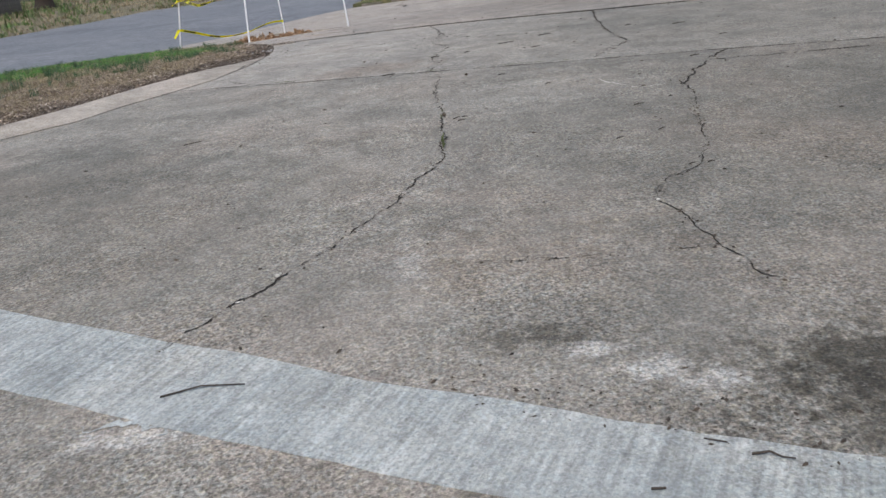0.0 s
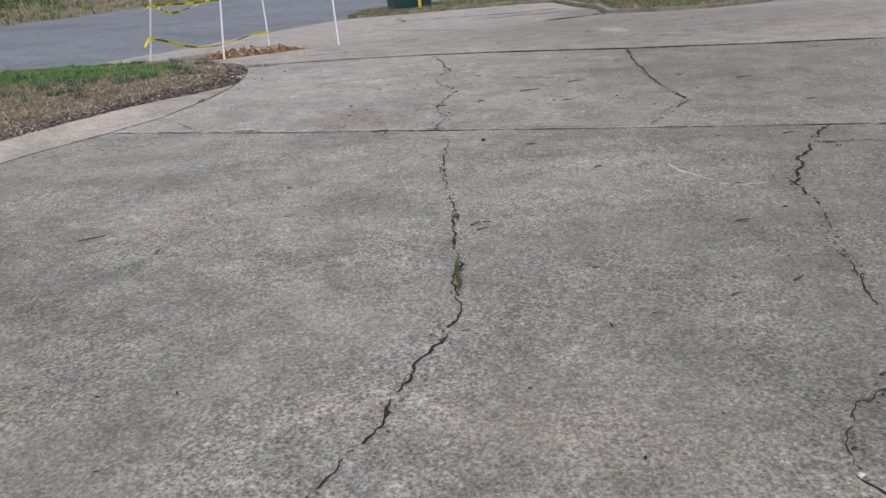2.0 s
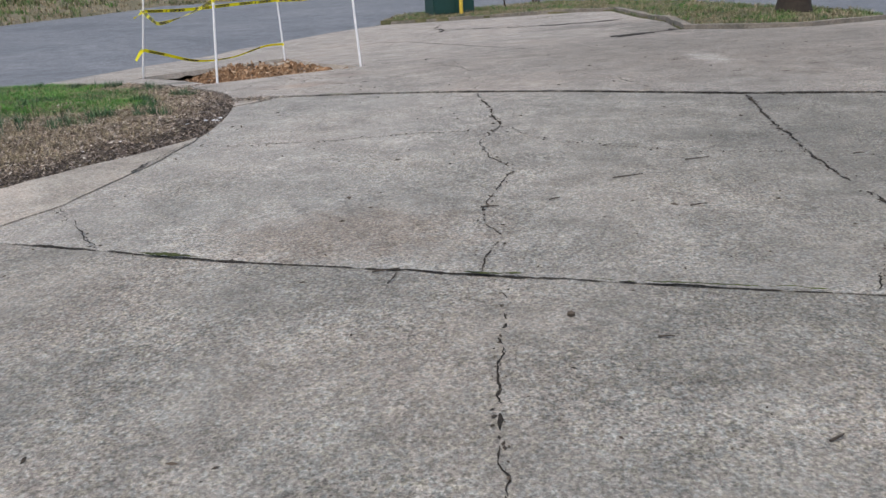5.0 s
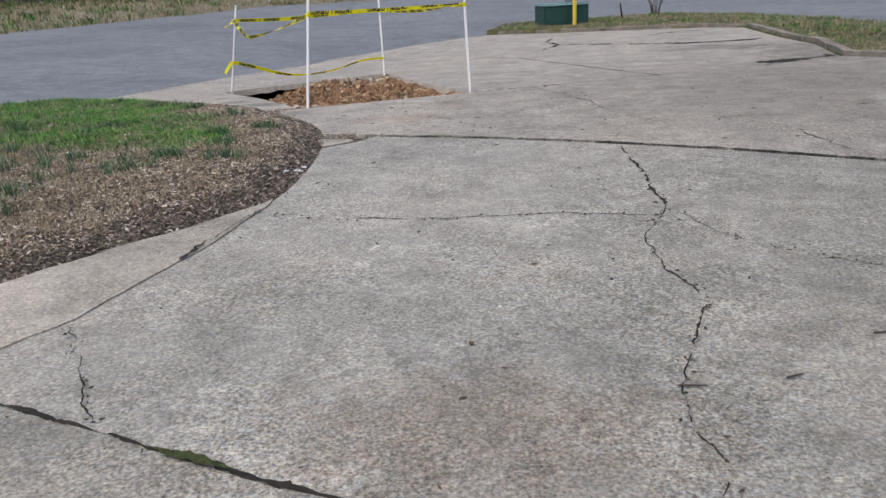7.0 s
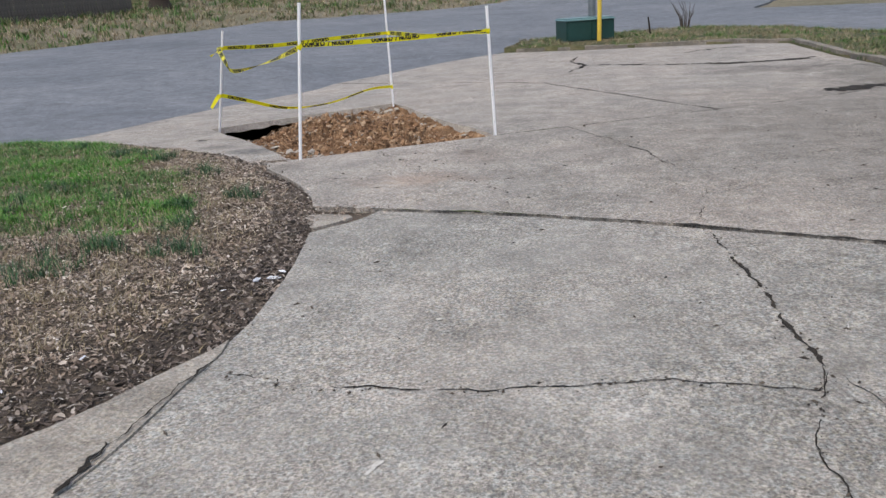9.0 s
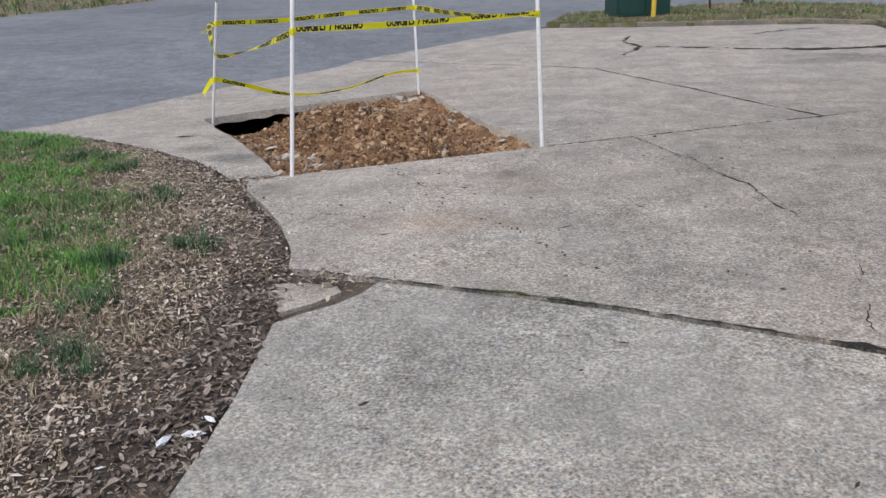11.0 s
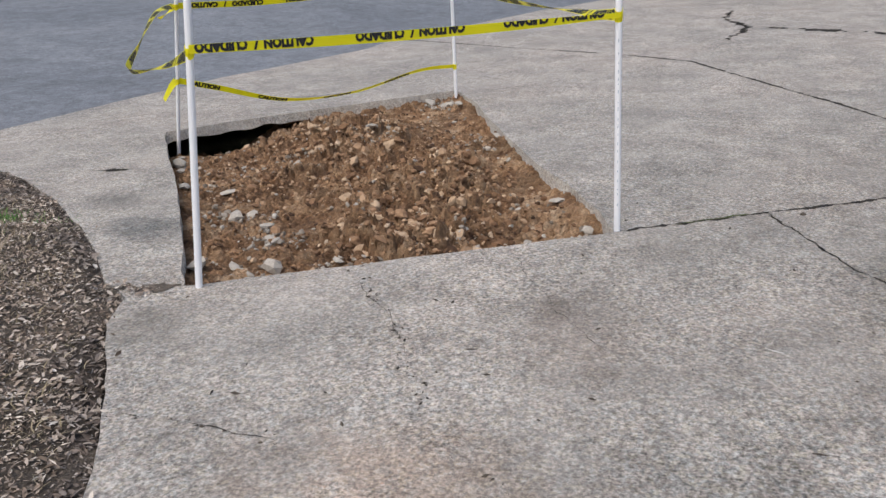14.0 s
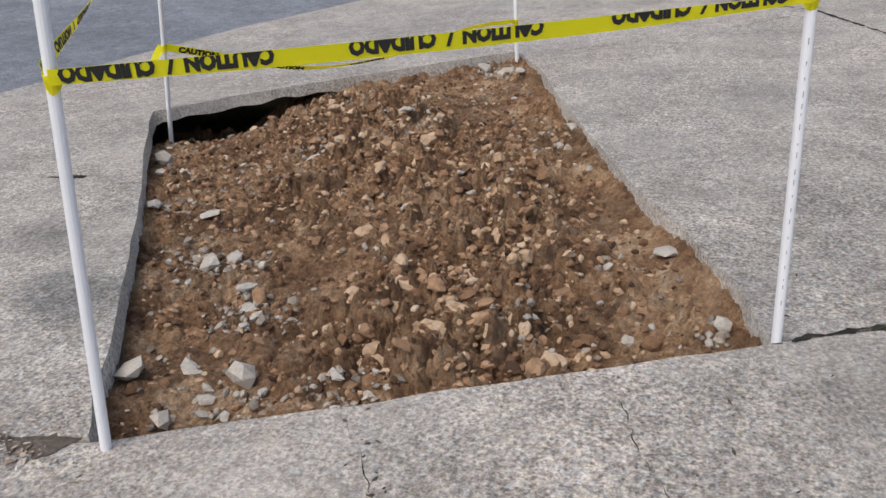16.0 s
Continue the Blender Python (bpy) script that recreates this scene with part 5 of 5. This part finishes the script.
for x, y, l, a in TWIG_AT:
    twig([(x - l / 2 * math.cos(a), y - l / 2 * math.sin(a), 0), (x, y, 0.005), (x + l / 2 * math.cos(a + 0.25), y + l / 2 * math.sin(a + 0.25), 0.002)], 0.0042)
rnd = random.Random(99)
V, F = [], []
for _ in range(900):
    x, y = rnd.uniform(-2.6, 6), rnd.uniform(3.2, 19)
    if inside(x, y, BED) or inside(x, y, HOLE):
        continue
    s, a = 0.003 + 0.009 * rnd.random() ** 2, rnd.uniform(0, 6.3)
    z, e = zg(x, y) + (0.014 if y > 14.2 else 0.002), rnd.uniform(1, 2.6)
    i = len(V)
    for px, py, pz in ((-e, 0, 0.1), (0, -0.6, 0), (e, 0, 0.2), (0, 0.6, 0), (0, 0, 0.8)):
        V.append((x + s * (px * math.cos(a) - py * math.sin(a)), y + s * (px * math.sin(a) + py * math.cos(a)), z + s * pz))
    F += [(i, i + 1, i + 4), (i + 1, i + 2, i + 4), (i + 2, i + 3, i + 4), (i + 3, i, i + 4)]
for _ in range(170):
    t, w = rnd.random(), abs(rnd.gauss(0, 0.22))
    x, y = 0.2 + 2.2 * t, 3.31 - 0.49 * (0.2 + 2.2 * t) + 0.02 + w
    s, a = 0.003 + 0.008 * rnd.random() ** 2, rnd.uniform(0, 6.3)
    i = len(V)
    for px, py, pz in ((-1.5, 0, 0.1), (0, -0.7, 0), (1.5, 0, 0.2), (0, 0.7, 0), (0, 0, 0.8)):
        V.append((x + s * (px * math.cos(a) - py * math.sin(a)), y + s * (px * math.sin(a) + py * math.cos(a)), zg(x, y) + 0.002 + s * pz))
    F += [(i, i + 1, i + 4), (i + 1, i + 2, i + 4), (i + 2, i + 3, i + 4), (i + 3, i, i + 4)]
for pts, w, _ in CRACKS[:18]:
    for (ax, ay), (bx, by) in zip(pts, pts[1:]):
        for _ in range(int(30 * math.hypot(bx - ax, by - ay))):
            t, s, a = rnd.random(), 0.003 + 0.007 * rnd.random() ** 2, rnd.uniform(0, 6.3)
            x, y = ax + (bx - ax) * t + rnd.gauss(0, 0.022), ay + (by - ay) * t + rnd.gauss(0, 0.022)
            i = len(V)
            for px, py, pz in ((-1.5, 0, 0.1), (0, -0.7, 0), (1.5, 0, 0.2), (0, 0.7, 0), (0, 0, 0.8)):
                V.append((x + s * (px * math.cos(a) - py * math.sin(a)), y + s * (px * math.sin(a) + py * math.cos(a)), zg(x, y) + (0.014 if y > 15 else 0.003) + s * pz))
            F += [(i, i + 1, i + 4), (i + 1, i + 2, i + 4), (i + 2, i + 3, i + 4), (i + 3, i, i + 4)]
tagged(from_data("crumbs", V, F, TWIGS), "dark crumbs of bark and leaf scattered over the concrete", "debris", kind="stuff")
for k, (x, y) in enumerate([(-0.39, 10.52), (0.70, 8.81), (0.42, 7.15), (-0.25, 18.53)]):
    o = mesh_object("seed_pod", lump(random.Random(k + 60), 0.018, 1), TWIGS)
    o.location = (x, y, zg(x, y) + 0.012)
    tagged(o, "small dark round seed pod on the concrete", "seed pod", "seed pods on the driveway")
for k, (x, y, size) in enumerate([(-2.02, 13.45, 0.036), (-2.08, 13.38, 0.025), (-1.99, 13.54, 0.02), (-2.2, 13.2, 0.014), (-2.45, 12.3, 0.016), (-2.62, 12.0, 0.013)]):
    scrap = lump(random.Random(k + 4), size, 2)
    for v in scrap.verts:
        v.co += Vector((0, 0, 1)) * size * 0.9 * noise.noise(v.co * (2.2 / size) + Vector((k, 0, 0)))
    paper = mesh_object("litter", scrap, LITTER)
    paper.location, paper.scale, paper.rotation_euler = (x, y, z_bed(x, y) + 0.014), (1.5, 0.6, 0.35), (0.1, 0.1, 0.5 + k)
    tagged(paper, "crumpled white scrap of paper among the dead leaves", "litter", "paper scraps in the bed")
CHALK = plain("scraped_concrete", (0.55, 0.54, 0.50), 0.9, 0, 0.4, 30)
for k, (pts, w) in enumerate([([(-1.13, 11.46), (-1.04, 11.63), (-0.94, 11.78)], 0.022), ([(0.67, 12.81), (0.77, 12.79), (0.82, 12.95)], 0.010), ([(1.97, 7.82), (2.08, 7.75)], 0.014), ([(1.94, 7.35), (2.24, 7.46)], 0.012),
                              ([(1.69, 8.25), (1.84, 7.73), (2.05, 7.36)], 0.014), ([(-0.55, 16.95), (-0.5, 16.9)], 0.03), ([(0.2, 16.6), (0.45, 16.72)], 0.02)]):
    mesh_object("scrape", ribbon(pts, w, zg, k * 11 + 5, 1.2, 0.0155 if pts[0][1] > 14.4 else 0.0035), CHALK, driveway)
for k, (pts, w) in enumerate([([(-0.95, 3.28), (-0.8, 3.2), (-0.68, 3.16)], 0.03), ([(-0.75, 3.17), (-0.62, 3.12)], 0.03)]):
    tagged(mesh_object("mortar_smear", ribbon(pts, w, zg, k * 13 + 8, 3.0, 0.003), CONC_NEW, driveway), "thin pale smear of new mortar")
for k, (x, y, s) in enumerate([(-0.60, 4.11, 0.012), (-0.46, 4.35, 0.016), (1.45, 4.83, 0.015), (-0.45, 4.38, 0.01), (0.15, 6.6, 0.01), (-0.3, 10.9, 0.012), (-1.0, 12.9, 0.014), (-2.3, 16.2, 0.012), (-1.9, 16.5, 0.010)]):
    o = mesh_object("pebble", lump(random.Random(k + 800), s, 1), CHALK)
    o.location = (x, y, zg(x, y) + (0.014 if y > 14.5 else 0.003) + s * 0.2)
    tagged(o, "small pale chip of concrete lying on the driveway", "pebble", "pale chips on the driveway")
